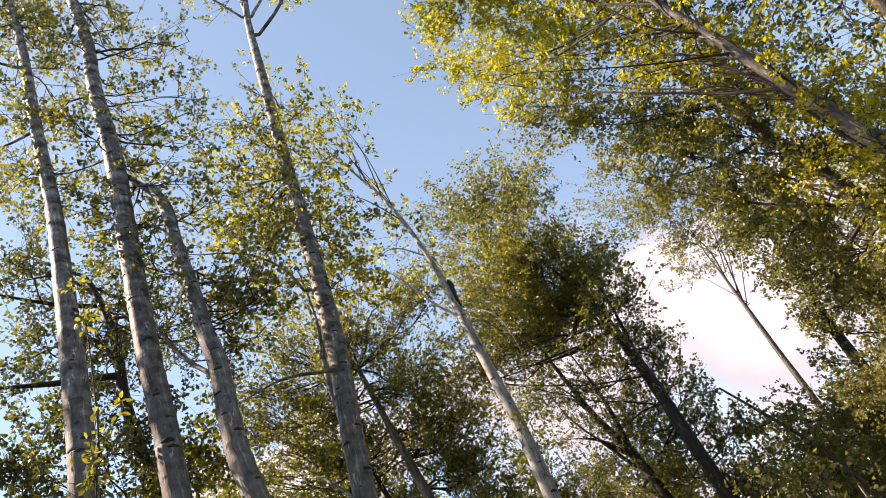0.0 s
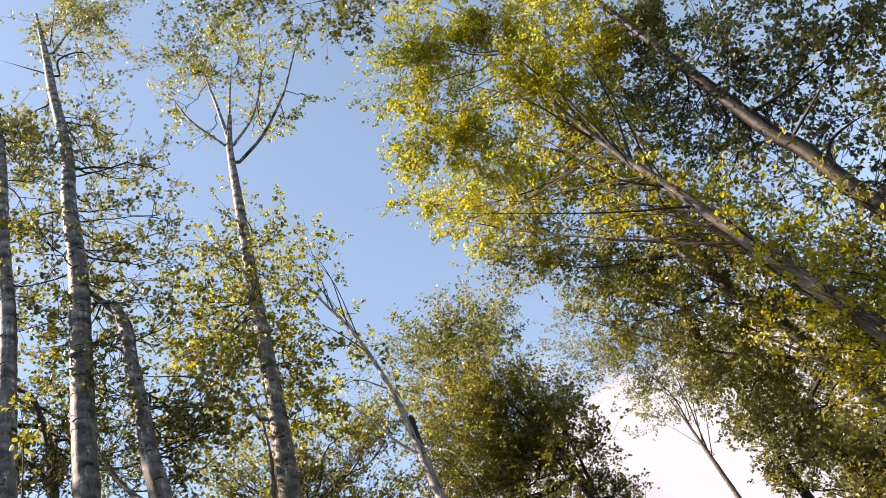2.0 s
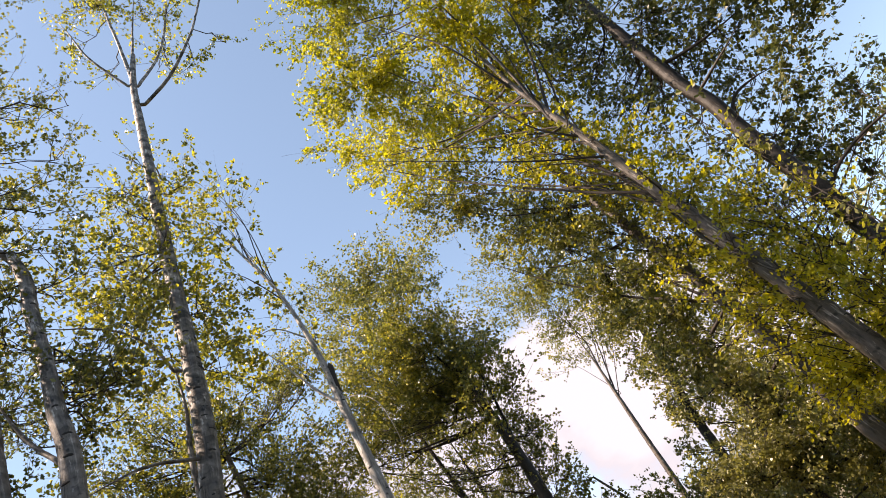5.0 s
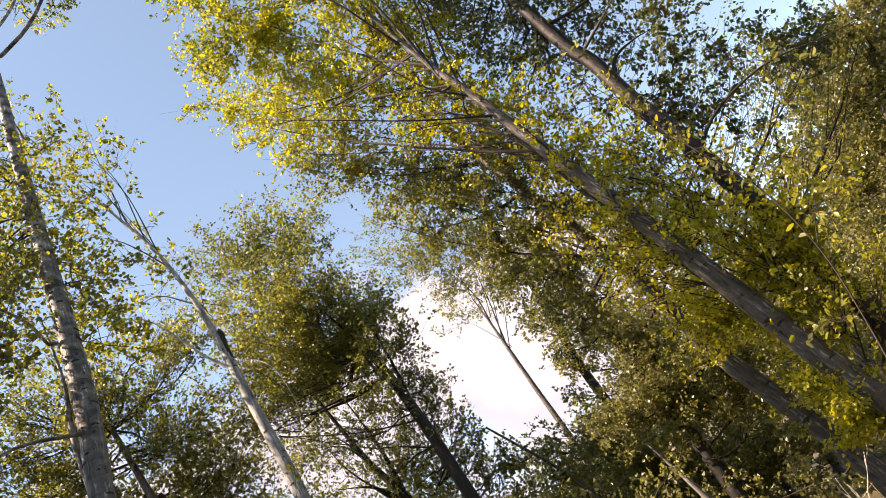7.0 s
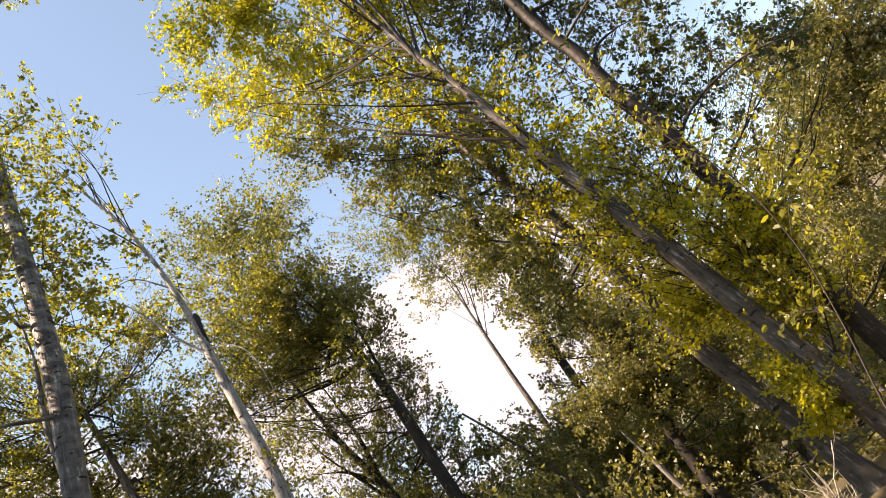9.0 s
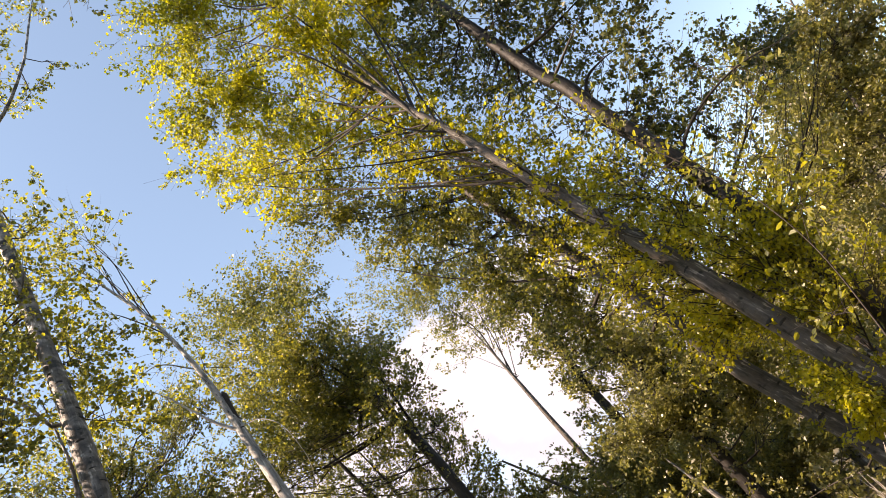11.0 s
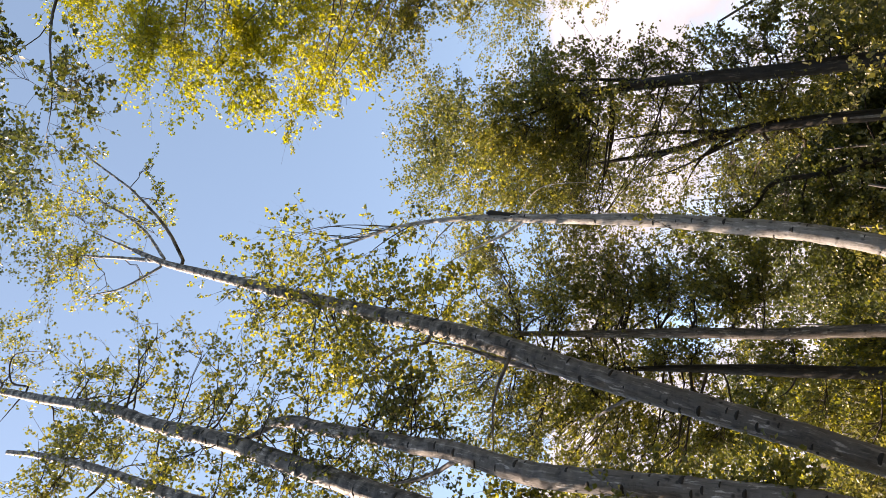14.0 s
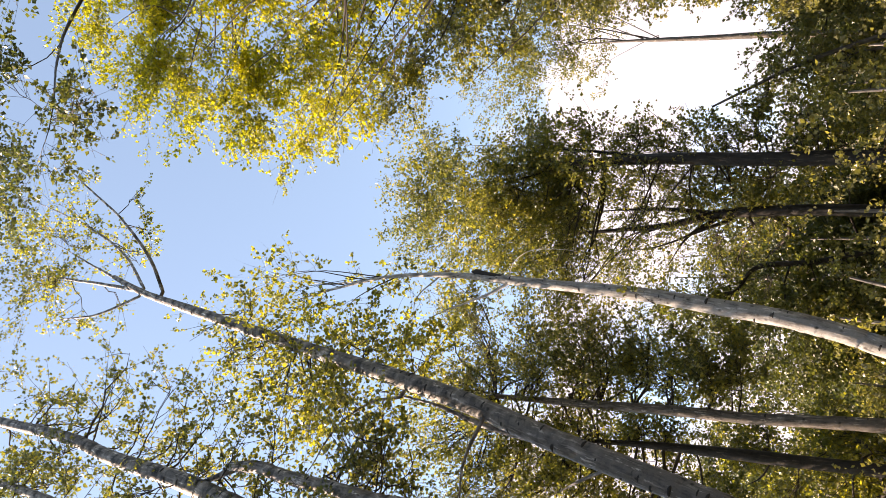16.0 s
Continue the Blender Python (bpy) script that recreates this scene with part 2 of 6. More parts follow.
        uv = np.stack([np.stack([u0, length[i]], -1), np.stack([u1, length[i]], -1), np.stack([u1, length[i + 1]], -1), np.stack([u0, length[i + 1]], -1)], 2)
        self.uv.append(uv.reshape(-1, 2) + seed)
        self.n += n * sides

    def mesh(self, name, mat, smooth=True):
        v, f = np.vstack(self.v), np.vstack(self.f)
        return raw_mesh(name, v, f, mat, np.vstack(self.uv) if self.uv else None, smooth)


def raw_mesh(name, v, f, mat, uv=None, smooth=True):
    me = bpy.data.meshes.new(name)
    k = f.shape[1]
    me.vertices.add(len(v))
    me.vertices.foreach_set("co", np.ascontiguousarray(v, np.float32).ravel())
    me.loops.add(f.size)
    me.loops.foreach_set("vertex_index", np.ascontiguousarray(f, np.int32).ravel())
    me.polygons.add(len(f))
    me.polygons.foreach_set("loop_start", np.arange(0, f.size, k, dtype=np.int32))
    me.polygons.foreach_set("use_smooth", np.full(len(f), smooth))
    if uv is not None:
        me.uv_layers.new(name="UVMap").data.foreach_set("uv", np.ascontiguousarray(uv, np.float32).ravel())
    me.update(calc_edges=True)
    me.materials.append(mat)
    return me


def part(name, me, parent, label=""):
    ob = new(name, me)
    ob.parent = parent
    if label:
        ob["label"] = label
    return ob


# leaf outline: base, two shoulders, two flanks, tip; folded a little along the midrib
LEAF = np.array([(0.0, 0.0, 0.0), (-0.37, 0.24, 0.10), (-0.40, 0.66, 0.08), (0.0, 1.0, -0.06), (0.40, 0.66, 0.08), (0.37, 0.24, 0.10)])
LEAF_FACES = np.array([(0, 3, 2, 1), (0, 5, 4, 3)])


LOZENGE = np.array([(-0.16, 0.0, 0.0), (-0.40, 0.52, 0.1), (0.04, 1.0, -0.08), (0.42, 0.40, 0.1)])


def leaf_mesh(name, at, way, size, mat, rng, lift=0.55, far=False, slender=False):
    """Leaves at the places given, each along its own way, faces mostly to the sky."""
    n = len(at)
    nor = rng.normal(0, 1, (n, 3))
    nor /= np.linalg.norm(nor, axis=1)[:, None]
    nor[:, 2] += lift
    y = way + rng.normal(0, 0.7, (n, 3))
    y[:, 2] -= 0.25
    y /= np.linalg.norm(y, axis=1)[:, None] + 1e-9
    x = np.cross(y, nor)
    x /= np.linalg.norm(x, axis=1)[:, None] + 1e-9
    z = np.cross(x, y)
    s = size * np.clip(rng.normal(1.0, 0.24, n), 0.45, 1.6)
    curl = rng.uniform(-0.5, 2.2, n)
    shape = LOZENGE if far else LEAF
    faces = np.array([(0, 3, 2, 1)]) if far else LEAF_FACES
    loc = np.repeat(shape[None], n, 0)
    loc[:, :, 2] *= curl[:, None]
    loc[:, :, 0] *= 0.66 if slender else 1.0
    loc *= s[:, None, None]
    v = at[:, None] + loc[:, :, :1] * x[:, None] + loc[:, :, 1:2] * y[:, None] + loc[:, :, 2:] * z[:, None]
    f = (faces[None] + (np.arange(n) * len(shape))[:, None, None]).reshape(-1, 4)
    return raw_mesh(name, v.reshape(-1, 3), f, mat, None, False)


def ball(rng, n, power=0.42):
    d = rng.normal(0, 1, (n, 3))
    d /= np.linalg.norm(d, axis=1)[:, None]
    return d * rng.uniform(0, 1, (n, 1)) ** power


def curve(a, mid, c, n):
    u = np.linspace(0, 1, n)[:, None]
    return (1 - u) ** 2 * a + 2 * u * (1 - u) * mid + u ** 2 * c


def foliage(rng, nodes, clumps, size, twigs, limbs, cover=1.0, boughwood=True, single=False):
    """Grows a limb from the stem into each clump, boughs from the limb, twigs from the boughs, and leaves along the twigs."""
    at, ways = [], []
    for cx, cy, cz, r, dens in clumps:
        c = np.array((cx, cy, cz))
        gap = c - nodes[:, :3]
        far = np.linalg.norm(gap, axis=1)
        k = int(np.argmin(far + 0.9 * np.maximum(0, 0.35 * far - gap[:, 2])))
        a, length = nodes[k], far[k]
        low = c - np.array((0, 0, 0.3 * r))
        mid = (a[:3] + low) / 2 + np.array((0, 0, -0.10 * length)) + rng.normal(0, 0.06, 3) * length
        way = curve(a[:3], mid, low, 7)
        way[1:-1] += rng.normal(0, 0.025 * length, (5, 3))
        thick = min(a[3] * 0.5, 0.007 + 0.009 * length)
        limbs.tube(np.hstack([way, np.linspace(thick, 0.005, 7)[:, None]]), 4)
        n = max(8, int(cover * dens * 2.95 * math.pi * r * r / (0.45 * size * size)))
        boughs = int(np.clip(n / 38, 5, 22))
        for _ in range(boughs):
            s = way[0] + 0.0
            q = rng.uniform(0.3, 1.0)
            s = np.array([np.interp(q * 6, np.arange(7), way[:, i]) for i in range(3)])
            e = c + ball(rng, 1, 0.36)[0] * r * rng.uniform(0.8, 1.65) + np.array((0, 0, 0.08 * r))
            bough = curve(s, (s + e) / 2 + rng.normal(0, 0.12 * r, 3), e, 5)
            if boughwood:
                limbs.tube(np.hstack([bough, np.linspace(min(thick * 0.6, 0.0085), 0.0025, 5)[:, None]]), 3)
            per = int(rng.integers(2, 5) if single else rng.integers(5, 11))
            count = max(2, n // (boughs * per))
            t0 = rng.uniform(0.25, 1.0, count)
            starts = np.stack([np.interp(t0 * 4, np.arange(5), bough[:, i]) for i in range(3)], 1)
            ends = starts + ball(rng, count, 0.6) * (min(0.7 * r, 0.17 + 0.2 * r) if not single else 0.9 * r) + (e - s) * 0.14
            bend = (starts + ends) / 2
            for s1, e1 in zip(starts[::2], ends[::2]) if twigs else ():
                twigs.tube(np.hstack([(s1, e1), np.array((0.0035, 0.002))[:, None]]), 3)
            w = 0.2 + 0.85 * rng.uniform(0, 1, (count, per)) ** 0.8
            p = ((1 - w) ** 2)[..., None] * starts[:, None] + (2 * w * (1 - w))[..., None] * bend[:, None] + (w ** 2)[..., None] * ends[:, None]
            p = p + rng.normal(0, 1, p.shape) * (0.027 * (0.7 + 0.6 * r) if not single else 0.02)
            d = np.repeat((ends - starts)[:, None], per, 1)
            at.append(p.reshape(-1, 3))
            ways.append((d / (np.linalg.norm(d, axis=2)[..., None] + 1e-9)).reshape(-1, 3))
    return np.vstack(at), np.vstack(ways)


def ridged(rows, rng):
    """Swells a stem where old branches sat."""
    along = np.concatenate([[0], np.cumsum(np.linalg.norm(np.diff(rows[:, :3], axis=0), axis=1))])
    out = rows.copy()
    for at in np.cumsum(rng.uniform(0.18, 0.5, int(along[-1] / 0.34))):
        out[:, 3] *= 1 + rng.uniform(0.015, 0.075) * np.exp(-((along - at) / 0.04) ** 2)
    return out


def knot_mesh():
    """A branch scar: a raised lens with a sunken dark eye."""
    bm = bmesh.new()
    rings = [(1.0, -0.05), (0.82, 0.13), (0.5, 0.24), (0.25, 0.27), (0.0, 0.24)]
    loops = []
    for rad, h in rings[:-1]:
        # drooping brow: the outer ends hang lower than the middle
        loops.append([bm.verts.new((math.cos(a) * rad * 1.7, math.sin(a) * rad * 0.55 - 0.30 * (math.cos(a) * rad) ** 2, h)) for a in [i * math.tau / 10 for i in range(10)]])
    tip = bm.verts.new((0, 0, rings[-1][1]))
    for a, b in zip(loops, loops[1:]):
        for i in range(10):
            bm.faces.new((a[i], a[(i + 1) % 10], b[(i + 1) % 10], b[i]))
    for i in range(10):
        bm.faces.new((loops[-1][i], loops[-1][(i + 1) % 10], tip))
    for f in bm.faces:
        f.smooth = True
    me = bpy.data.meshes.new("knot")
    bm.to_mesh(me)
    bm.free()
    me.materials.append(KNOT)
    return me


KNOT_MESH = knot_mesh()


def tree(name, label, trunk, limbs=(), crowns=(), hue="mixed", size=0.075, seed=1, pale=False, knots=0, cover=1.0, category="tree", group="alder trees", dead=(), stub=(), far=False, twiggy=False, big=False, rough=False, kite=False, dark=False, girth=0.85, slim=0.7, whips=0):
    """A tree: tapered trunk, its own limbs, finer branches, and a crown of single leaves."""
    rng = np.random.default_rng(seed)
    base = trunk[0]
    root = new(name)
    root.location = (base[0], base[1], 0.0)
    tagged(root, label, category, group)
    # dark, rough and pale pick barks with shade or sun in their colour
    mat = TWIG if twiggy else BARK_PALE_LIT if pale else BARK_SHADED if dark else BARK_BROWN_SHADE if rough else BARK
    shift = np.array((base[0], base[1], 0.0, 0.0))
    rows = ridged(spline(np.array(trunk) - shift, 0.1 if far else 0.06), rng)
    rows[:, 3] *= girth
    # root flare
    rows[:, 3] *= 1 + 0.45 * np.exp(-np.maximum(rows[:, 2], 0) / 0.22)
    stem = Soup()
    stem.tube(rows, 16, 0.03, rng)
    part("trunk", stem.mesh("trunk", mat), root)
    nodes = [rows[rows[:, 2] > 0.25 * rows[-1, 2]]]
    for i, line in enumerate(limbs):
        r = spline(np.array(line) - shift, 0.08)
        r[:, :3] += np.cumsum(rng.normal(0, 0.0022, (len(r), 3)), axis=0)
        near = rows[int(np.argmin(np.linalg.norm(rows[:, :3] - r[0, :3], axis=1)))]
        if np.linalg.norm(near[:3] - r[0, :3]) < 0.7:
            r = np.vstack([[*near[:3], r[0, 3]], r])
        if i not in stub:
            r[:, 3] *= slim * np.interp(np.linspace(0, 1, len(r)), (0, 0.5, 1.0), (1.0, 0.72, 0.14))
        else:
            r[:, 3] *= 0.74
            # close the torn end with a ragged point
            tip = 2 * r[-1] - r[-2]
            r = np.vstack([r, [*(r[-1, :3] + 0.35 * (tip[:3] - r[-1, :3])), r[-1, 3] * 0.55], [*tip[:3], 0.004]])
        s = Soup()
        s.tube(r, 9, 0.12 if i in stub else 0.05, rng)
        if i in stub:
            part("broken_stub", s.mesh("broken_stub", KNOT), root, "dark snapped stub")
        else:
            # limbs of rough trees get the shade-toned bark as well
            part("limb", s.mesh("limb", DEADWOOD if i in dead else TWIG if line[0][3] < (0.0265 if pale else 0.035) else BARK_SHADED if rough else mat), root, "bleached bare branch" if i in dead else "")
        if i not in dead and i not in stub:
            nodes.append(r)
    for i in range(knots):
        k = rows[int((0.08 + 0.82 * (i + rng.uniform(0.1, 0.9)) / knots) * len(rows))]
        j = min(len(rows) - 1, int(np.argmin(np.linalg.norm(rows[:, :3] - k[:3], axis=1))) + 1)
        up = Vector(rows[j, :3] - rows[j - 1, :3]).normalized()
        toward = Vector((-base[0], -base[1], 0)).normalized()
        out = Matrix.Rotation(rng.uniform(-1.35, 1.35), 3, up) @ (toward - up * toward.dot(up)).normalized()
        side = up.cross(out)
        m = Matrix((side, up, out)).transposed().to_4x4()
        sz = k[3] * rng.uniform(0.11, 0.30)
        flat = rng.uniform(0.7, 1.5)
        ob = part("knot", KNOT_MESH, root)
        ob.matrix_basis = Matrix.Translation(Vector(k[:3]) + out * k[3] * 0.97) @ m @ Matrix.Diagonal((sz, sz * flat, sz, 1))
    clumps = [c for group_ in crowns for c in group_]
    reach = [c for c in clumps if c[2] > 9 and math.hypot(c[0] - trunk[-1][0], c[1] - trunk[-1][1]) > 1.6]
    for i in range(whips):
        c = reach[int((i + rng.uniform(0, 1)) / whips * len(reach))]
        end = np.array(c[:3]) - shift[:3] + np.array((0, 0, 0.2 * c[3]))
        k = int(np.argmin(np.abs(rows[:, 2] - max(5.5, end[2] - rng.uniform(2.5, 6.0)))))
        a = rows[k]
        bow = (a[:3] + end) / 2 + np.array((0, 0, -0.12)) * np.linalg.norm(end - a[:3]) + rng.normal(0, 0.2, 3)
        way = curve(a[:3], bow, end, 14)
        way[2:] += np.cumsum(rng.normal(0, 0.018, (12, 3)), axis=0)
        whip = Soup()
        whip.tube(np.hstack([way, np.linspace(rng.uniform(0.018, 0.034), 0.006, 14)[:, None]]), 6)
        part("branch", whip.mesh("branch", TWIG), root)
    if clumps:
        twigs, fine = (None if far else Soup()), Soup()
        pts = [(c[0] - base[0], c[1] - base[1], c[2], c[3], c[4]) for c in clumps]
        at, ways = foliage(rng, np.vstack(nodes), pts, size, twigs, fine, cover, True, big)
        tagged(part("branchwork", fine.mesh("branchwork", TWIG), root), kind="stuff")
        if twigs:
            tagged(part("twigwork", twigs.mesh("twigwork", TWIG), root), kind="stuff")
        tagged(part("crown", leaf_mesh("crown", at, ways, size, LEAVES[hue], rng, far=far or kite, slender=big), root), kind="stuff")
    return root


# ---- ground ----
def ground():
    n, far = 140, 900.0
    t = np.linspace(-1, 1, n)
    g = np.sign(t) * np.abs(t) ** 2.6 * far
    x, y = np.meshgrid(g, g, indexing="ij")
    d = np.hypot(x, y)
    z = 0.05 * np.sin(x * 0.9) * np.cos(y * 0.7) + 0.03 * np.sin(2.3 * x + 1.1 * y)
    z = z * np.clip(d / 3, 0, 1) * np.clip(60 / (d + 1), 0, 1)
    rise = np.clip(d - 42, 0, 140)
    z = z + 0.20 * rise * np.clip(rise / 18, 0, 1) * (1 + 0.15 * np.sin(np.arctan2(x, y) * 5) + 0.1 * np.sin(np.arctan2(x, y) * 11 + 1))
    v = np.stack([x, y, z], -1).reshape(-1, 3)
    i, j = np.meshgrid(np.arange(n - 1), np.arange(n - 1), indexing="ij")
    a = i * n + j
    f = np.stack([a, a + n, a + n + 1, a + 1], -1).reshape(-1, 4)
    ob = new("ground", raw_mesh("ground", v, f, LITTER))
    tagged(ob, "brown leaf-littered forest floor rising to a valley side", "ground", kind="structure")


ground()

# ---- trees ----
tree("alder_tree", "tall grey alder with a forked bare top and yellow leaves",
     [(-6.41, 7.423, -0.15, 0.238), (-6.355, 7.467, 0.3, 0.201), (-6.105, 7.666, 2.319, 0.19), (-5.975, 7.769, 3.162, 0.191), (-5.792, 7.915, 4.56, 0.194), (-5.563, 8.098, 6.256, 0.194), (-5.317, 8.293, 7.791, 0.193), (-5.119, 8.451, 9.601, 0.176), (-4.93, 8.602, 11.618, 0.154), (-4.701, 8.785, 13.871, 0.133), (-4.486, 8.955, 15.927, 0.117), (-4.377, 9.042, 16.966, 0.101), (-4.266, 9.131, 17.781, 0.092), (-4.049, 9.304, 18.975, 0.067)],
     limbs=[[(-4.277, 9.122, 17.843, 0.078), (-4.207, 9.178, 20.115, 0.07), (-4.164, 9.212, 22.55, 0.05), (-4.274, 9.124, 24.933, 0.027)],
            [(-4.161, 9.214, 18.26, 0.065), (-4.028, 9.499, 19.677, 0.054), (-3.763, 9.89, 21.651, 0.042), (-3.265, 10.286, 24.278, 0.027)],
            [(-4.392, 9.03, 17.61, 0.049), (-4.724, 8.498, 18.71, 0.05), (-4.789, 8.178, 19.726, 0.037), (-5.003, 8.007, 21.091, 0.023)],
            [(-4.222, 9.166, 17.536, 0.056), (-3.619, 9.914, 19.326, 0.054), (-3.049, 10.637, 22.141, 0.052), (-2.422, 11.137, 25.518, 0.039), (-2.083, 11.406, 28.302, 0.031)],
            [(-4.257, 9.138, 16.736, 0.061), (-3.395, 9.377, 17.315, 0.063), (-2.529, 9.619, 18.458, 0.052), (-1.76, 10.232, 20.8, 0.049), (-1.235, 10.65, 22.313, 0.035), (-0.583, 11.169, 24.208, 0.019)],
            [(-5.73, 7.964, 5.365, 0.086), (-5.662, 8.108, 6.428, 0.092), (-5.636, 8.219, 7.491, 0.089), (-5.496, 8.33, 8.43, 0.075), (-5.441, 8.374, 9.647, 0.04), (-5.475, 8.347, 10.256, 0.026)],
            [(-5.398, 8.229, 7.399, 0.049), (-5.504, 7.786, 7.341, 0.047), (-5.723, 7.255, 7.273, 0.041), (-6.282, 6.809, 7.149, 0.028), (-6.54, 6.604, 7.068, 0.016)],
            [(-5.392, 8.234, 9.093, 0.043), (-5.428, 7.937, 9.556, 0.039), (-5.699, 7.453, 9.949, 0.034), (-6.316, 6.961, 10.321, 0.024), (-6.881, 6.511, 10.688, 0.014)],
            [(-5.776, 7.928, 5.355, 0.04), (-6.053, 7.976, 5.765, 0.041), (-6.373, 7.99, 6.195, 0.03), (-6.568, 7.834, 6.5, 0.022)]],
     crowns=[[(-4.362, 9.054, 22.042, 1.231, 0.245), (-3.284, 9.913, 22.421, 1.193, 0.15), (-5.155, 8.423, 19.594, 0.583, 0.12), (-3.077, 10.078, 18.411, 0.723, 0.184), (-2.936, 10.19, 21.495, 1.001, 0.12), (-2.202, 10.774, 19.027, 0.257, 0.153), (-3.109, 10.052, 24.997, 1.109, 0.132), (-5.084, 7.943, 13.041, 0.663, 0.176), (-5.958, 8.32, 12.45, 0.826, 0.293), (-5.146, 8.788, 11.283, 0.743, 0.312), (-5.234, 7.644, 10.06, 0.744, 0.312), (-6.135, 8, 11.053, 0.606, 0.234), (-5.056, 9.217, 10.656, 0.737, 0.234), (-5.192, 9.288, 9.409, 0.694, 0.273), (-4.085, 9.275, 13.755, 0.206, 0.117), (-6, 8.287, 9.714, 0.716, 0.312)],
             [(-4.582, 8.342, 12.085, 0.537, 0.156), (-4.357, 10.908, 20.7, 0.903, 0.089), (-4.555, 9.607, 14.206, 0.465, 0.06), (-4.763, 9.122, 12.957, 0.82, 0.06), (-1.964, 11.314, 22.875, 0.884, 0.06), (-3.008, 10.038, 22.941, 1.492, 0.06), (-3.959, 10.855, 20.232, 0.809, 0.089), (-4.861, 8.906, 22.568, 1.108, 0.06), (-5.356, 9.3, 21.563, 0.919, 0.06), (-5.119, 9.847, 20.07, 0.581, 0.06), (-7.484, 7.169, 7.976, 0.579, 0.06), (-3.227, 11.313, 27.616, 1.388, 0.06), (-4.669, 8.333, 14.482, 0.475, 0.06), (-5.599, 8.693, 14.316, 0.787, 0.06), (-5.618, 9.318, 13.718, 1.064, 0.06), (-4.902, 8.696, 11.707, 0.925, 0.06)],
             [(-6.113, 8.234, 11.573, 0.814, 0.06), (-6.03, 9.153, 10.398, 0.822, 0.06), (-7.829, 7.167, 7.85, 0.599, 0.06), (-6.976, 6.82, 6.913, 0.583, 0.452), (-8.305, 7.468, 7.009, 0.794, 0.06), (-5.382, 8.514, 14.271, 0.665, 0.06), (-5.098, 10.339, 15.482, 0.602, 0.06), (-6.096, 9.27, 13.916, 1.088, 0.06), (-5.146, 9.418, 13.355, 0.965, 0.06), (-6.581, 8.27, 12.096, 0.742, 0.06), (-6.249, 8.414, 11.151, 0.94, 0.06), (-5.379, 10.116, 11.678, 1.027, 0.06), (-6.176, 8.377, 9.777, 0.742, 0.06), (-5.782, 9.674, 10.055, 0.754, 0.06), (-8.327, 7.415, 7.067, 0.677, 0.073), (-5.133, 8.66, 13.838, 0.94, 0.06)],
             [(-5.492, 8.956, 12.792, 0.92, 0.06), (-5.557, 9.544, 12.952, 0.748, 0.06), (-7.02, 8.549, 12.38, 0.768, 0.06), (-5.507, 8.226, 11.039, 0.83, 0.06), (-5.703, 9.207, 10.884, 0.939, 0.06), (-6.039, 9.411, 10.184, 0.686, 0.06), (-7.989, 7.468, 7.577, 0.716, 0.068), (-4.988, 8.04, 13.564, 0.621, 0.06), (-6.127, 9.484, 13.846, 1.014, 0.06), (-6.346, 8.077, 11.481, 0.699, 0.06), (-6.572, 8.84, 12.503, 0.712, 0.06), (-5.486, 9.34, 11.104, 0.86, 0.06), (-5.832, 9.918, 10.056, 0.77, 0.06), (-7.997, 7.333, 6.779, 0.785, 0.149), (-4.96, 8.668, 11.951, 0.944, 0.06), (-7.238, 8.666, 12.683, 0.84, 0.06)],
             [(-5.234, 8.019, 10.6, 0.894, 0.06), (-5.811, 9.627, 12.224, 1.033, 0.06), (-5.99, 10.201, 11.158, 0.985, 0.06)]],
     hue="yellow", seed=11, knots=64, size=0.064, cover=0.74)

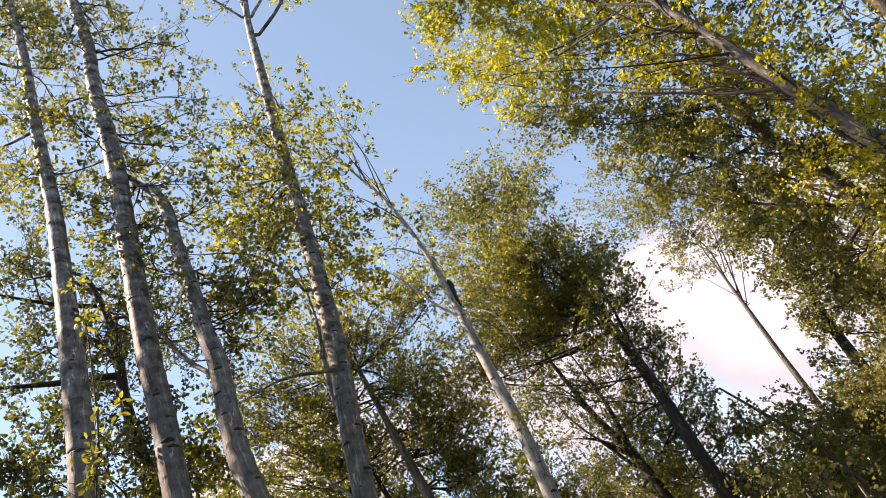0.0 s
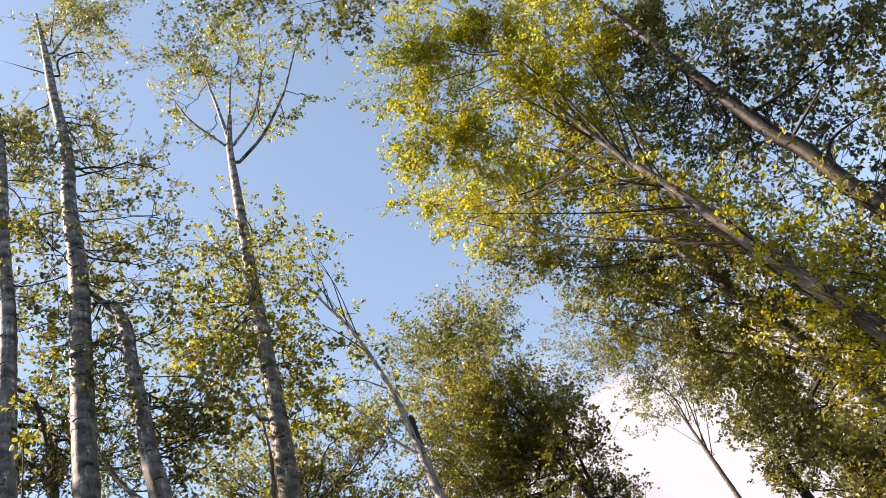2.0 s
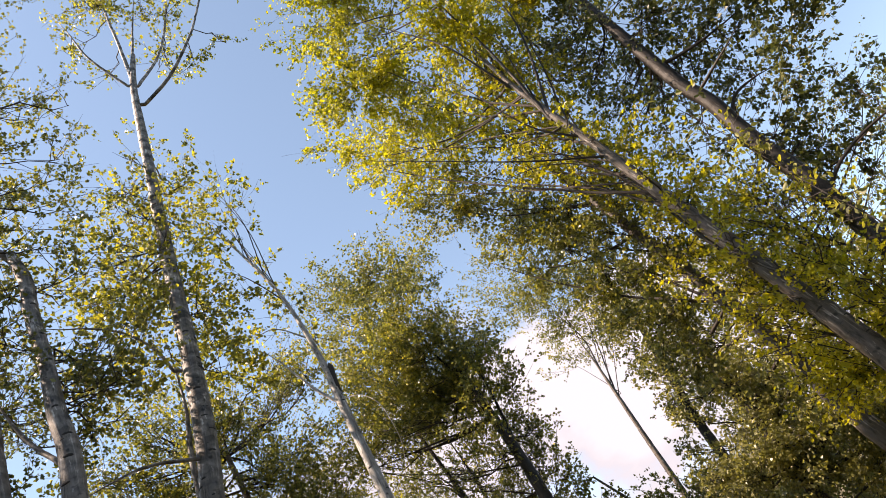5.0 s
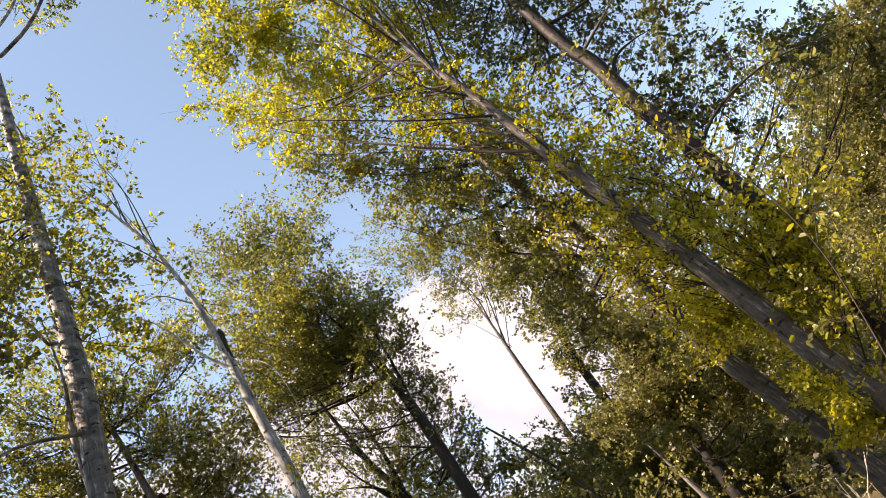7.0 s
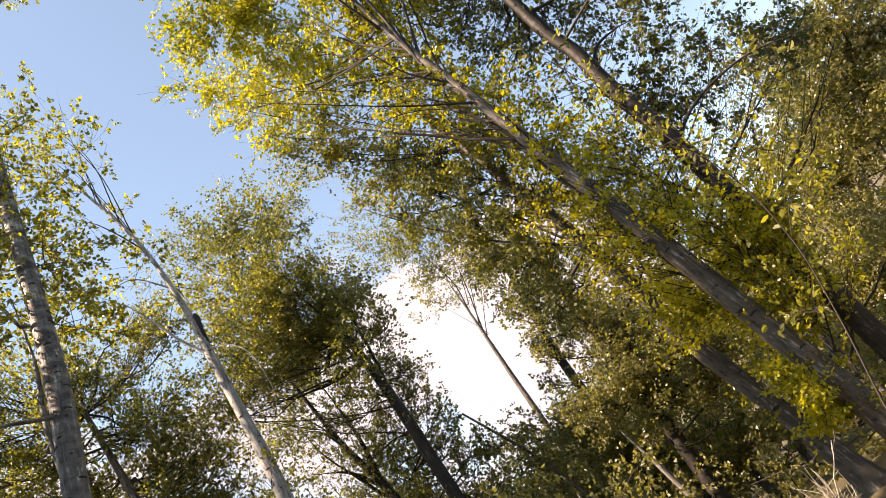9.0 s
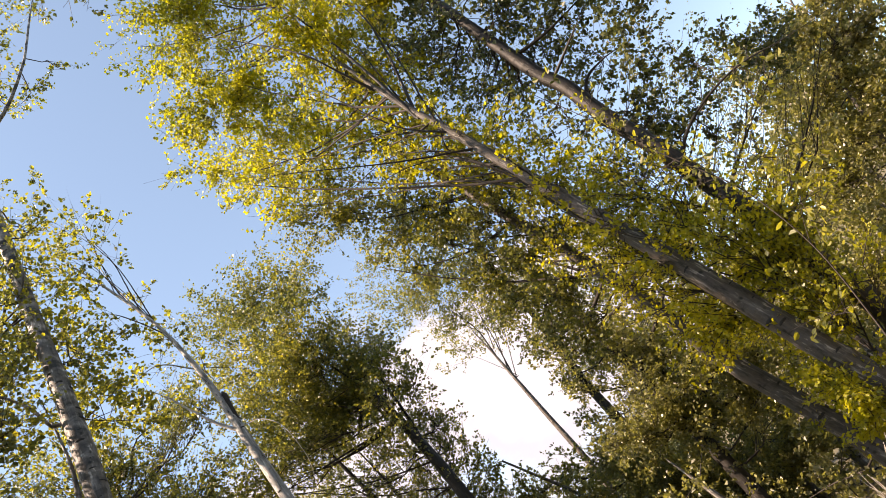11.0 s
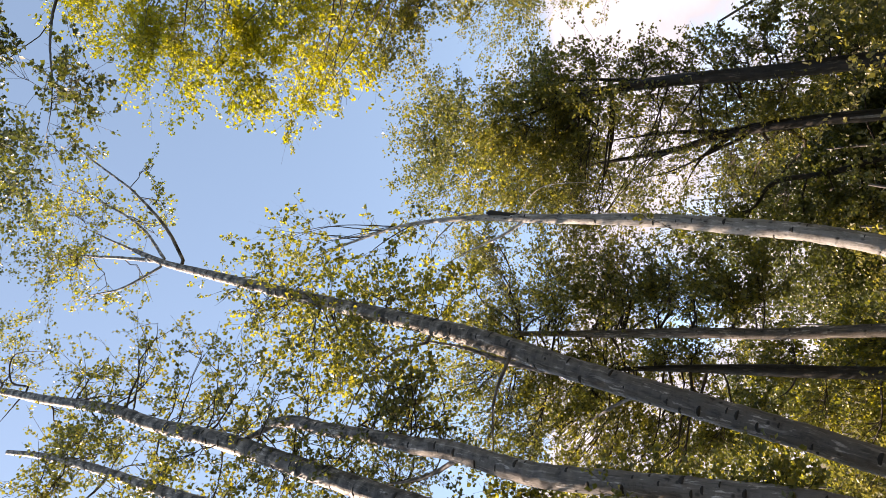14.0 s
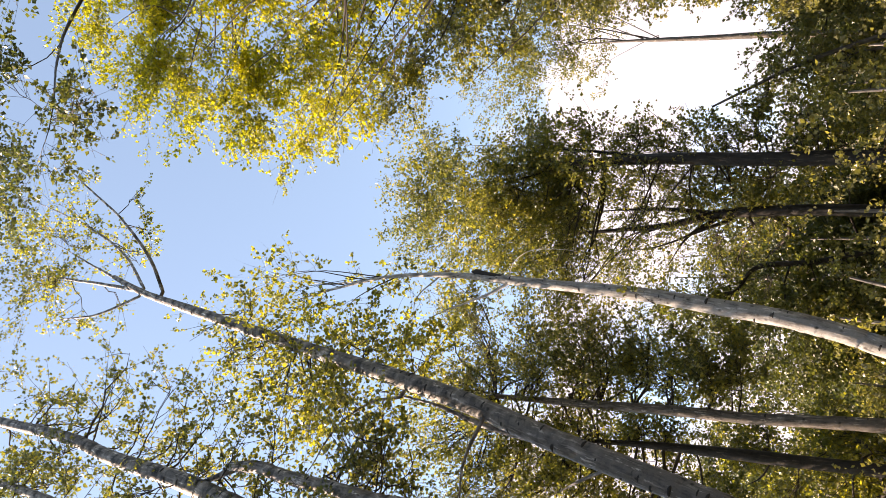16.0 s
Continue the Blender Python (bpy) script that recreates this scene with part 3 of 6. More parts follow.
tree("alder_tree", "pale leaning alder with a snapped dark stub",
     [(-5.168, 9.955, -0.15, 0.207), (-5.064, 10.002, 0.3, 0.176), (-4.609, 10.208, 2.277, 0.166), (-4.532, 10.242, 2.545, 0.161), (-4.365, 10.318, 3.43, 0.153), (-4.243, 10.373, 4.544, 0.141), (-4.132, 10.423, 5.751, 0.123), (-4.08, 10.446, 7.05, 0.102), (-4.023, 10.472, 8.288, 0.092), (-4.001, 10.482, 8.774, 0.073), (-4.012, 10.477, 9.816, 0.055), (-4.108, 10.434, 10.96, 0.04), (-4.367, 10.317, 12.227, 0.03), (-4.626, 10.2, 13.269, 0.019)],
     limbs=[[(-4.064, 10.454, 7.995, 0.061), (-4.28, 10.356, 8.415, 0.052), (-4.455, 10.277, 8.914, 0.042), (-4.685, 10.174, 9.57, 0.033), (-5.133, 9.971, 10.274, 0.022)],
            [(-3.998, 10.483, 8.028, 0.015), (-3.633, 10.418, 7.786, 0.015), (-3.388, 10.298, 7.294, 0.012), (-3.404, 10.291, 6.602, 0.01), (-3.645, 10.182, 5.949, 0.008), (-3.892, 10.071, 5.549, 0.005)],
            [(-4.099, 10.438, 10.664, 0.023), (-4.547, 10.389, 11.714, 0.024), (-5.154, 10.269, 12.527, 0.019)],
            [(-4.024, 10.472, 9.547, 0.027), (-4.524, 10.246, 10.11, 0.022), (-5.233, 9.926, 9.86, 0.017)],
            [(-4.103, 10.436, 10.9, 0.022), (-4.046, 10.444, 12.805, 0.018), (-4.426, 10.354, 14.653, 0.012), (-5.087, 10.113, 16.238, 0.005)],
            [(-4.178, 10.403, 11.3, 0.022), (-4.055, 10.44, 13.089, 0.018), (-4.254, 10.426, 14.429, 0.012), (-4.328, 10.46, 16.305, 0.005)],
            [(-4.3, 10.347, 11.9, 0.017), (-4.141, 10.406, 13.964, 0.014), (-4.047, 10.508, 14.945, 0.009), (-3.892, 10.63, 15.789, 0.004)],
            [(-4.053, 10.459, 10.3, 0.02), (-4.185, 10.389, 11.758, 0.016), (-4.483, 10.329, 13.26, 0.011), (-4.999, 10.156, 14.471, 0.005)],
            [(-4.239, 10.375, 11.6, 0.017), (-4.411, 10.295, 13.361, 0.014), (-4.982, 10.098, 14.367, 0.009), (-5.563, 9.859, 14.946, 0.004)],
            [(-4.341, 10.329, 12.1, 0.014), (-4.073, 10.433, 13.846, 0.011), (-3.677, 10.643, 14.452, 0.007), (-3.424, 10.79, 14.988, 0.004)],
            [(-4.047, 10.461, 10.662, 0.028), (-4.337, 10.561, 12.421, 0.025), (-4.483, 10.725, 14.448, 0.02), (-4.954, 10.513, 16.124, 0.014)],
            [(-4.019, 10.474, 8.169, 0.097), (-3.977, 10.493, 8.467, 0.098), (-3.926, 10.516, 8.747, 0.089)]],
     crowns=[[(-4.581, 10.22, 12.572, 0.354, 0.21), (-4.555, 10.232, 13.997, 0.329, 0.15), (-4.53, 10.243, 15.374, 0.217, 0.132), (-4.815, 10.115, 11.448, 0.684, 0.21), (-5.134, 9.971, 10.417, 0.677, 0.24), (-5.284, 10.517, 9.704, 0.679, 0.24), (-5.466, 9.821, 11.954, 0.6, 0.21), (-4.976, 10.353, 13.561, 0.647, 0.06), (-5.27, 11.861, 15.851, 0.379, 0.06), (-4.957, 11.087, 10.865, 0.925, 0.06), (-4.256, 10.307, 5.509, 0.565, 0.06), (-5.255, 11.089, 15.228, 0.592, 0.06), (-4.162, 10.877, 10.816, 0.485, 0.06), (-4.439, 11.905, 10.487, 0.934, 0.064), (-5.241, 10.404, 17.443, 0.569, 0.06), (-4.514, 11.705, 11.535, 0.525, 0.06)],
             [(-5.152, 9.976, 16.904, 0.644, 0.06), (-5.18, 11.479, 15.632, 0.416, 0.06), (-5.64, 11.299, 13.722, 0.825, 0.06)],
             [(-4.39, 10.28, 14.47, 0.48, 0.13), (-4.73, 10.12, 15.63, 0.46, 0.13), (-4.28, 11.12, 15.48, 0.41, 0.13), (-4.35, 10.46, 16.23, 0.4, 0.13), (-3.66, 10.25, 13.63, 0.42, 0.13), (-4.44, 10.13, 13.16, 0.39, 0.13), (-4.89, 9.84, 13.93, 0.38, 0.13), (-5.55, 10.46, 15.89, 0.41, 0.13), (-3.89, 10.38, 12.95, 0.43, 0.13), (-4.21, 10.76, 13.98, 0.44, 0.13), (-4.17, 11.22, 12.41, 0.38, 0.13), (-4.9, 10.12, 13.23, 0.39, 0.13)]],
     hue="yellow", seed=12, pale=True, slim=0.6, knots=34, size=0.069, dead=(1,), stub=(11,))

tree("alder_tree", "slim grey alder in the shade behind others",
     [(-7.45, 13.479, -0.15, 0.194), (-7.478, 13.464, 0.3, 0.165), (-7.612, 13.387, 2.521, 0.156), (-7.688, 13.344, 3.515, 0.141), (-7.797, 13.282, 4.833, 0.131), (-7.857, 13.248, 6.307, 0.127), (-7.957, 13.191, 7.964, 0.109), (-8.094, 13.113, 10.473, 0.07)],
     limbs=[],
     crowns=[[(-7.52, 13.439, 9.707, 1.093, 0.48), (-8.645, 12.8, 10.779, 1.13, 0.48), (-7.154, 13.648, 8.261, 1.041, 0.54), (-7.941, 13.2, 11.823, 1.169, 0.42), (-9.174, 13.304, 9.256, 0.971, 0.48), (-7.55, 14.711, 7.741, 0.945, 0.647), (-9.484, 12.323, 12.119, 0.883, 0.351), (-9.621, 12.245, 10.745, 0.845, 0.351), (-10.299, 11.859, 11.39, 0.79, 0.351), (-9.316, 12.418, 9.958, 0.824, 0.351), (-6.931, 13.774, 5.854, 0.596, 0.54), (-6.995, 15.349, 12.815, 0.801, 0.603), (-7.825, 14.876, 12.033, 0.86, 0.48), (-6.321, 15.772, 13, 1.094, 0.231), (-6.821, 15.567, 8.03, 1.086, 0.06), (-6.437, 14.208, 9.001, 0.874, 0.096)],
             [(-7.5, 14.5, 10.237, 1.247, 0.063), (-7.164, 14.276, 8.365, 0.986, 0.06), (-8.311, 16.226, 8.176, 1.181, 0.06), (-7.694, 15.268, 6.193, 0.836, 0.072), (-7.034, 14.351, 5.433, 1.04, 1.25), (-9.356, 14.66, 9.553, 1.121, 0.06), (-10.763, 11.974, 11.678, 1.176, 0.06), (-11.356, 12.109, 10.86, 1.155, 0.384), (-9.743, 12.643, 13.289, 1.094, 0.06), (-9.148, 13.569, 12.779, 0.946, 0.06), (-7.258, 14.834, 10.631, 1.138, 0.072), (-10.974, 12.603, 11.036, 1.025, 0.2), (-6.751, 15.59, 8.882, 1.067, 0.069), (-9.092, 16.154, 8.836, 1.078, 0.06), (-7.383, 14.597, 6.874, 0.863, 0.493), (-9.398, 12.909, 9.977, 0.991, 0.06)],
             [(-6.787, 15.371, 9.282, 0.984, 0.06), (-7.941, 14.897, 10.639, 1.239, 0.06), (-7.938, 14.016, 8.503, 1.187, 0.094), (-10.468, 15.638, 9.469, 1.381, 0.078), (-9.701, 12.762, 12.271, 1.058, 0.06), (-9.575, 14.135, 13.787, 0.966, 0.06), (-7.789, 16.811, 11.967, 1.298, 0.06), (-7.49, 14.152, 10.136, 1.036, 0.06), (-6.958, 15.854, 8.923, 1.272, 0.06), (-8.169, 15.546, 7.199, 1.08, 0.085), (-6.642, 15.55, 13.443, 1.266, 0.06), (-8.46, 13.479, 11.338, 1.26, 0.06), (-9.868, 13.726, 11.182, 1.165, 0.06), (-8.091, 14.622, 10.991, 0.903, 0.06), (-8.132, 15.632, 9.469, 1.295, 0.06), (-8.195, 15.072, 5.714, 1.006, 0.087)],
             [(-9.768, 14.227, 11.472, 1.191, 0.06), (-8.512, 14.183, 8.505, 0.837, 0.126), (-9.899, 13.594, 13.384, 1.061, 0.06), (-9.34, 14.141, 12.675, 0.949, 0.06), (-7.074, 15.11, 10.346, 1.259, 0.06), (-7.076, 14.866, 8.595, 0.905, 0.06), (-8.108, 16.456, 7.641, 1.085, 0.06), (-8.203, 14.682, 10.439, 1.063, 0.06), (-7.678, 14.127, 8.71, 1.097, 0.06), (-9.638, 14.064, 9.39, 1.185, 0.06), (-10.061, 12.596, 13.076, 0.935, 0.144), (-8.951, 13.907, 13.213, 1.012, 0.06), (-7.26, 14.984, 10.267, 1.032, 0.06), (-6.487, 14.184, 8.688, 0.817, 0.06), (-7.526, 15.407, 7.943, 1.17, 0.06), (-8.335, 15.394, 9.572, 1.246, 0.06)],
             [(-9.052, 14.039, 12.18, 1.261, 0.06), (-7.651, 15.541, 10.656, 0.964, 0.06), (-7.187, 15.075, 9.307, 1.212, 0.06), (-8.782, 16.665, 7.754, 1.232, 0.06)]],
     hue="mixed", seed=13, knots=16, size=0.068, far=True, rough=True)

tree("alder_tree", "slim shaded alder standing in undergrowth",
     [(-9.288, 14.832, -0.15, 0.206), (-9.309, 14.819, 0.3, 0.174), (-9.415, 14.752, 2.636, 0.164), (-9.497, 14.699, 4.092, 0.161), (-9.559, 14.659, 5.376, 0.156), (-9.662, 14.594, 7.195, 0.104), (-9.831, 14.486, 9.101, 0.059)],
     limbs=[[(-9.646, 14.604, 4.658, 0.032), (-9.902, 14.44, 4.826, 0.032), (-10.147, 14.284, 5.235, 0.019)]],
     crowns=[[(-10.692, 13.937, 9.851, 1.197, 0.42), (-11.348, 14.515, 8.922, 1.206, 0.793), (-9.78, 15.515, 7.921, 0.883, 0.672), (-11.139, 14.98, 7.516, 1.024, 0.42), (-11.241, 17.645, 9.076, 1.488, 0.186), (-9.873, 16.011, 7.489, 1.069, 0.698), (-10.207, 16.129, 5.372, 0.931, 0.562), (-9.822, 15.781, 4.071, 1.188, 0.027), (-10.113, 17.171, 3.793, 0.941, 1.228), (-11.9, 15.589, 10.814, 1.278, 0.06), (-12.138, 16.653, 9.652, 1.187, 0.079), (-11.195, 16.175, 7.546, 1.368, 0.06), (-11.8, 16.104, 6.324, 1.261, 1.053), (-10.648, 14.609, 4.451, 1.043, 0.407), (-11.969, 16.219, 3.565, 1.272, 0.562), (-13.395, 14.261, 9.719, 1.156, 1.065)],
             [(-14.057, 15.675, 9.147, 1.085, 0.06), (-12.4, 15.254, 7.302, 1.273, 1.25), (-11.89, 14.519, 3.974, 1.197, 0.076), (-11.839, 15.264, 2.939, 0.952, 0.146), (-13.344, 14.516, 3.522, 1.045, 1.25), (-12.706, 13.823, 10.582, 1.147, 0.16), (-9.72, 16.436, 5.441, 1.088, 0.355), (-10.396, 17.486, 3.223, 1.065, 0.518), (-11.946, 16.447, 10.711, 1.466, 0.097), (-10.58, 15.532, 2.852, 1.246, 0.076), (-12.775, 15.119, 9.76, 1.01, 0.073), (-13.237, 14.545, 3.316, 1.092, 0.495), (-10.28, 15.537, 5.801, 1.227, 0.048), (-10.499, 17.15, 3.034, 1.022, 0.038), (-10.618, 14.48, 10.139, 0.956, 0.084), (-10.146, 15.031, 3.57, 1.059, 0.052)],
             [(-13.566, 15.32, 3.571, 1.053, 0.159), (-12.5, 15.954, 10.046, 1.436, 0.06), (-11.369, 14.572, 9.568, 1.104, 0.06)],
             [(-11.68, 13.77, 11.18, 0.88, 0.4), (-11.99, 13.31, 10.08, 0.75, 0.4), (-11.29, 13.69, 9.14, 0.97, 0.4), (-10.55, 13.73, 11.42, 0.75, 0.4), (-11.32, 14.54, 10.23, 0.89, 0.4), (-11.77, 12.05, 9.86, 0.89, 0.4), (-12.46, 13.66, 8.71, 0.78, 0.4), (-11.67, 13.98, 8.01, 0.9, 0.4), (-12.08, 11.81, 8.32, 0.77, 0.4), (-13.43, 12.6, 10.15, 0.81, 0.4)],
             [(-7.21, 16.88, 10.86, 0.82, 0.42), (-8.16, 17.58, 10.91, 0.74, 0.42), (-7.51, 17.1, 9.88, 0.77, 0.42), (-10.33, 16.0, 9.62, 0.81, 0.42), (-9.97, 14.78, 9.9, 0.8, 0.42), (-10.58, 14.46, 10.73, 0.69, 0.42), (-10.6, 14.09, 9.89, 0.76, 0.42), (-11.3, 13.26, 10.58, 0.87, 0.42), (-12.02, 14.91, 11.92, 0.68, 0.42), (-13.06, 13.16, 7.51, 0.78, 0.42), (-13.15, 12.68, 8.09, 0.7, 0.42), (-10.49, 16.38, 8.79, 0.75, 0.42)]],
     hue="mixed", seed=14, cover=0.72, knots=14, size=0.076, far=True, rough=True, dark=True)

tree("alder_tree", "stout grey alder with a broken crooked top",
     [(-5.797, 6.326, -0.15, 0.21), (-5.791, 6.331, 0.3, 0.178), (-5.766, 6.353, 2.081, 0.168), (-5.752, 6.367, 2.938, 0.162), (-5.798, 6.325, 3.868, 0.157), (-5.868, 6.261, 5.08, 0.149), (-5.924, 6.211, 6.174, 0.149), (-5.859, 6.27, 7.429, 0.136), (-5.881, 6.25, 8.074, 0.125), (-5.872, 6.258, 8.963, 0.105), (-5.894, 6.237, 9.931, 0.108), (-5.877, 6.253, 10.669, 0.102), (-5.964, 6.174, 11.272, 0.085)],
     limbs=[[(-5.952, 6.185, 11.132, 0.105), (-6.226, 5.936, 11.834, 0.055), (-6.126, 6.027, 12.513, 0.031), (-5.838, 6.288, 12.731, 0.026), (-5.728, 6.388, 12.292, 0.015)],
            [(-5.871, 6.258, 7.218, 0.057), (-6.128, 6.292, 7.569, 0.059), (-6.444, 6.273, 8.089, 0.057), (-6.621, 6.113, 8.777, 0.042), (-6.714, 6.028, 9.242, 0.026), (-6.731, 6.012, 9.668, 0.013)],
            [(-5.744, 6.374, 4, 0.019), (-5.823, 6.124, 4.198, 0.016), (-5.982, 5.801, 4.319, 0.013)]],
     crowns=[[(-5.102, 6.956, 12.092, 0.601, 0.15), (-5.254, 6.818, 10.7, 0.579, 0.21), (-5.99, 5.616, 9.415, 0.601, 0.24), (-5.476, 6.617, 8.855, 0.613, 0.27), (-6.07, 6.969, 8.197, 0.618, 0.3), (-6.586, 5.609, 10.734, 0.562, 0.21), (-5.193, 6.874, 8.487, 0.519, 0.3), (-5.897, 6.718, 3.248, 0.498, 1.135), (-7.551, 6.517, 10.028, 0.676, 0.06), (-6.015, 5.667, 4.881, 0.535, 0.838), (-6.476, 6.711, 5.106, 0.525, 0.999), (-6.823, 6.933, 4.112, 0.604, 1.039), (-6.875, 7.231, 3.399, 0.65, 0.742), (-6.493, 6.913, 2.905, 0.577, 0.13), (-6.272, 6.271, 13.256, 0.955, 0.114), (-6.675, 7.378, 13.231, 0.917, 0.06)],
             [(-6.54, 6.565, 10.744, 0.767, 0.06), (-6.401, 7.574, 11.503, 0.842, 0.06), (-6.167, 6.951, 9.095, 0.661, 0.06), (-5.24, 7.015, 8.648, 0.679, 0.06), (-6.304, 7.47, 9.027, 0.804, 0.06), (-6.144, 6.175, 12.08, 0.675, 0.06), (-7.18, 6.388, 11.813, 0.732, 0.06), (-6.508, 6.229, 10.824, 0.826, 0.06), (-6.563, 6.259, 9.552, 0.709, 0.06), (-6.608, 7.405, 9.894, 0.598, 0.06), (-6.787, 7.799, 9.355, 0.753, 0.06), (-6.357, 7.001, 4.317, 0.656, 0.116), (-6.317, 6.263, 11.909, 0.631, 0.06), (-7.005, 5.579, 11.127, 0.83, 0.06), (-6.005, 6.028, 9.726, 0.746, 0.06), (-6.473, 6.381, 9.947, 0.599, 0.06)],
             [(-5.829, 6.589, 8.853, 0.612, 0.06), (-5.633, 7.214, 9.343, 0.554, 0.06), (-5.963, 6.965, 8.619, 0.616, 0.06), (-6.383, 6.225, 11.521, 0.813, 0.06), (-7.57, 6.501, 12.084, 0.876, 0.06), (-6.614, 6.27, 10.515, 0.857, 0.06), (-6.919, 6.446, 10.402, 0.836, 0.06), (-5.653, 6.911, 9.435, 0.596, 0.06), (-5.473, 7.323, 9.422, 0.768, 0.06), (-7.292, 7.7, 9.248, 0.659, 0.06), (-6.676, 7.178, 14.506, 0.851, 0.06), (-6.71, 6.892, 12.752, 0.698, 0.06), (-6.525, 7.676, 9.83, 0.701, 0.06), (-5.103, 7.005, 8.841, 0.692, 0.06), (-5.995, 7.441, 8.613, 0.768, 0.06)]],
     hue="mixed", seed=15, knots=52, size=0.068, girth=1.02, kite=True, cover=0.92)

tree("alder_tree", "tall straight grey alder with thin leafy top",
     [(-6.545, 5.351, -0.15, 0.24), (-6.532, 5.366, 0.3, 0.203), (-6.378, 5.543, 5.718, 0.192), (-6.348, 5.577, 6.552, 0.192), (-6.331, 5.597, 7.981, 0.189), (-6.277, 5.659, 9.586, 0.189), (-6.236, 5.706, 10.65, 0.186), (-6.185, 5.765, 12.158, 0.18), (-6.187, 5.762, 14.234, 0.153), (-6.128, 5.83, 15.913, 0.141), (-6.205, 5.741, 18.719, 0.123), (-6.229, 5.714, 20.388, 0.103), (-6.263, 5.675, 21.918, 0.072), (-6.31, 5.621, 23.594, 0.038)],
     limbs=[[(-6.132, 5.826, 20.978, 0.042), (-5.72, 6.3, 22.755, 0.038), (-5.088, 7.028, 24.195, 0.025)],
            [(-6.157, 5.798, 21.493, 0.036), (-6.033, 6.138, 25.309, 0.025)],
            [(-6.074, 5.893, 19.693, 0.034), (-5.947, 5.84, 20.333, 0.034), (-5.457, 6.206, 20.444, 0.028), (-5.29, 6.398, 18.76, 0.02)],
            [(-6.15, 5.805, 19.683, 0.033), (-6.618, 5.465, 20.38, 0.027), (-7.097, 5.112, 21.089, 0.021)]],
     crowns=[[(-5.863, 6.136, 21.031, 0.856, 0.153), (-6.123, 5.837, 23.19, 0.916, 0.12), (-5.555, 6.489, 19.143, 0.274, 0.084), (-5.643, 6.389, 16.448, 0.503, 0.24), (-5.128, 6.981, 15.717, 0.19, 0.15), (-6.098, 5.271, 15.567, 0.653, 0.24), (-5.522, 6.528, 14.261, 0.523, 0.192), (-5.299, 6.785, 13.099, 0.3, 0.15), (-5.972, 5.019, 12.422, 0.544, 0.3), (-6.573, 5.318, 11.265, 0.607, 0.24), (-5.706, 7.304, 26.125, 1.655, 0.505), (-6.817, 6.529, 22.574, 1.209, 0.06), (-6.1, 6.896, 21.205, 0.521, 0.06), (-6.965, 7.552, 18.102, 1.065, 0.078), (-6.217, 6.24, 13.248, 0.952, 0.095), (-6.504, 6.705, 14.599, 0.771, 0.06)],
             [(-6.562, 6.703, 18.206, 0.791, 0.06), (-5.971, 6.994, 16.301, 0.704, 0.061), (-6.025, 6.134, 17.447, 0.642, 0.06)],
             [(-7.62, 5.61, 19.04, 0.8, 0.11), (-7.13, 6.28, 19.9, 0.7, 0.11), (-5.71, 7.09, 17.94, 0.77, 0.11), (-5.69, 7.37, 16.23, 0.72, 0.11), (-6.45, 6.81, 15.18, 0.81, 0.11), (-6.27, 7.03, 13.95, 0.79, 0.11), (-5.33, 7.15, 14.28, 0.87, 0.11), (-7.5, 5.84, 17.16, 0.77, 0.11), (-5.74, 7.56, 13.35, 0.9, 0.11), (-5.68, 6.52, 11.6, 0.83, 0.11), (-7.59, 5.22, 14.5, 0.91, 0.11), (-7.03, 5.89, 13.29, 0.71, 0.11), (-4.99, 7.48, 16.09, 0.8, 0.11), (-6.22, 6.49, 12.31, 0.91, 0.11), (-5.84, 6.62, 18.11, 0.73, 0.11), (-7.38, 5.17, 12.73, 0.83, 0.11)]],
     hue="mixed", seed=16, knots=56, size=0.068, kite=True, cover=0.82)

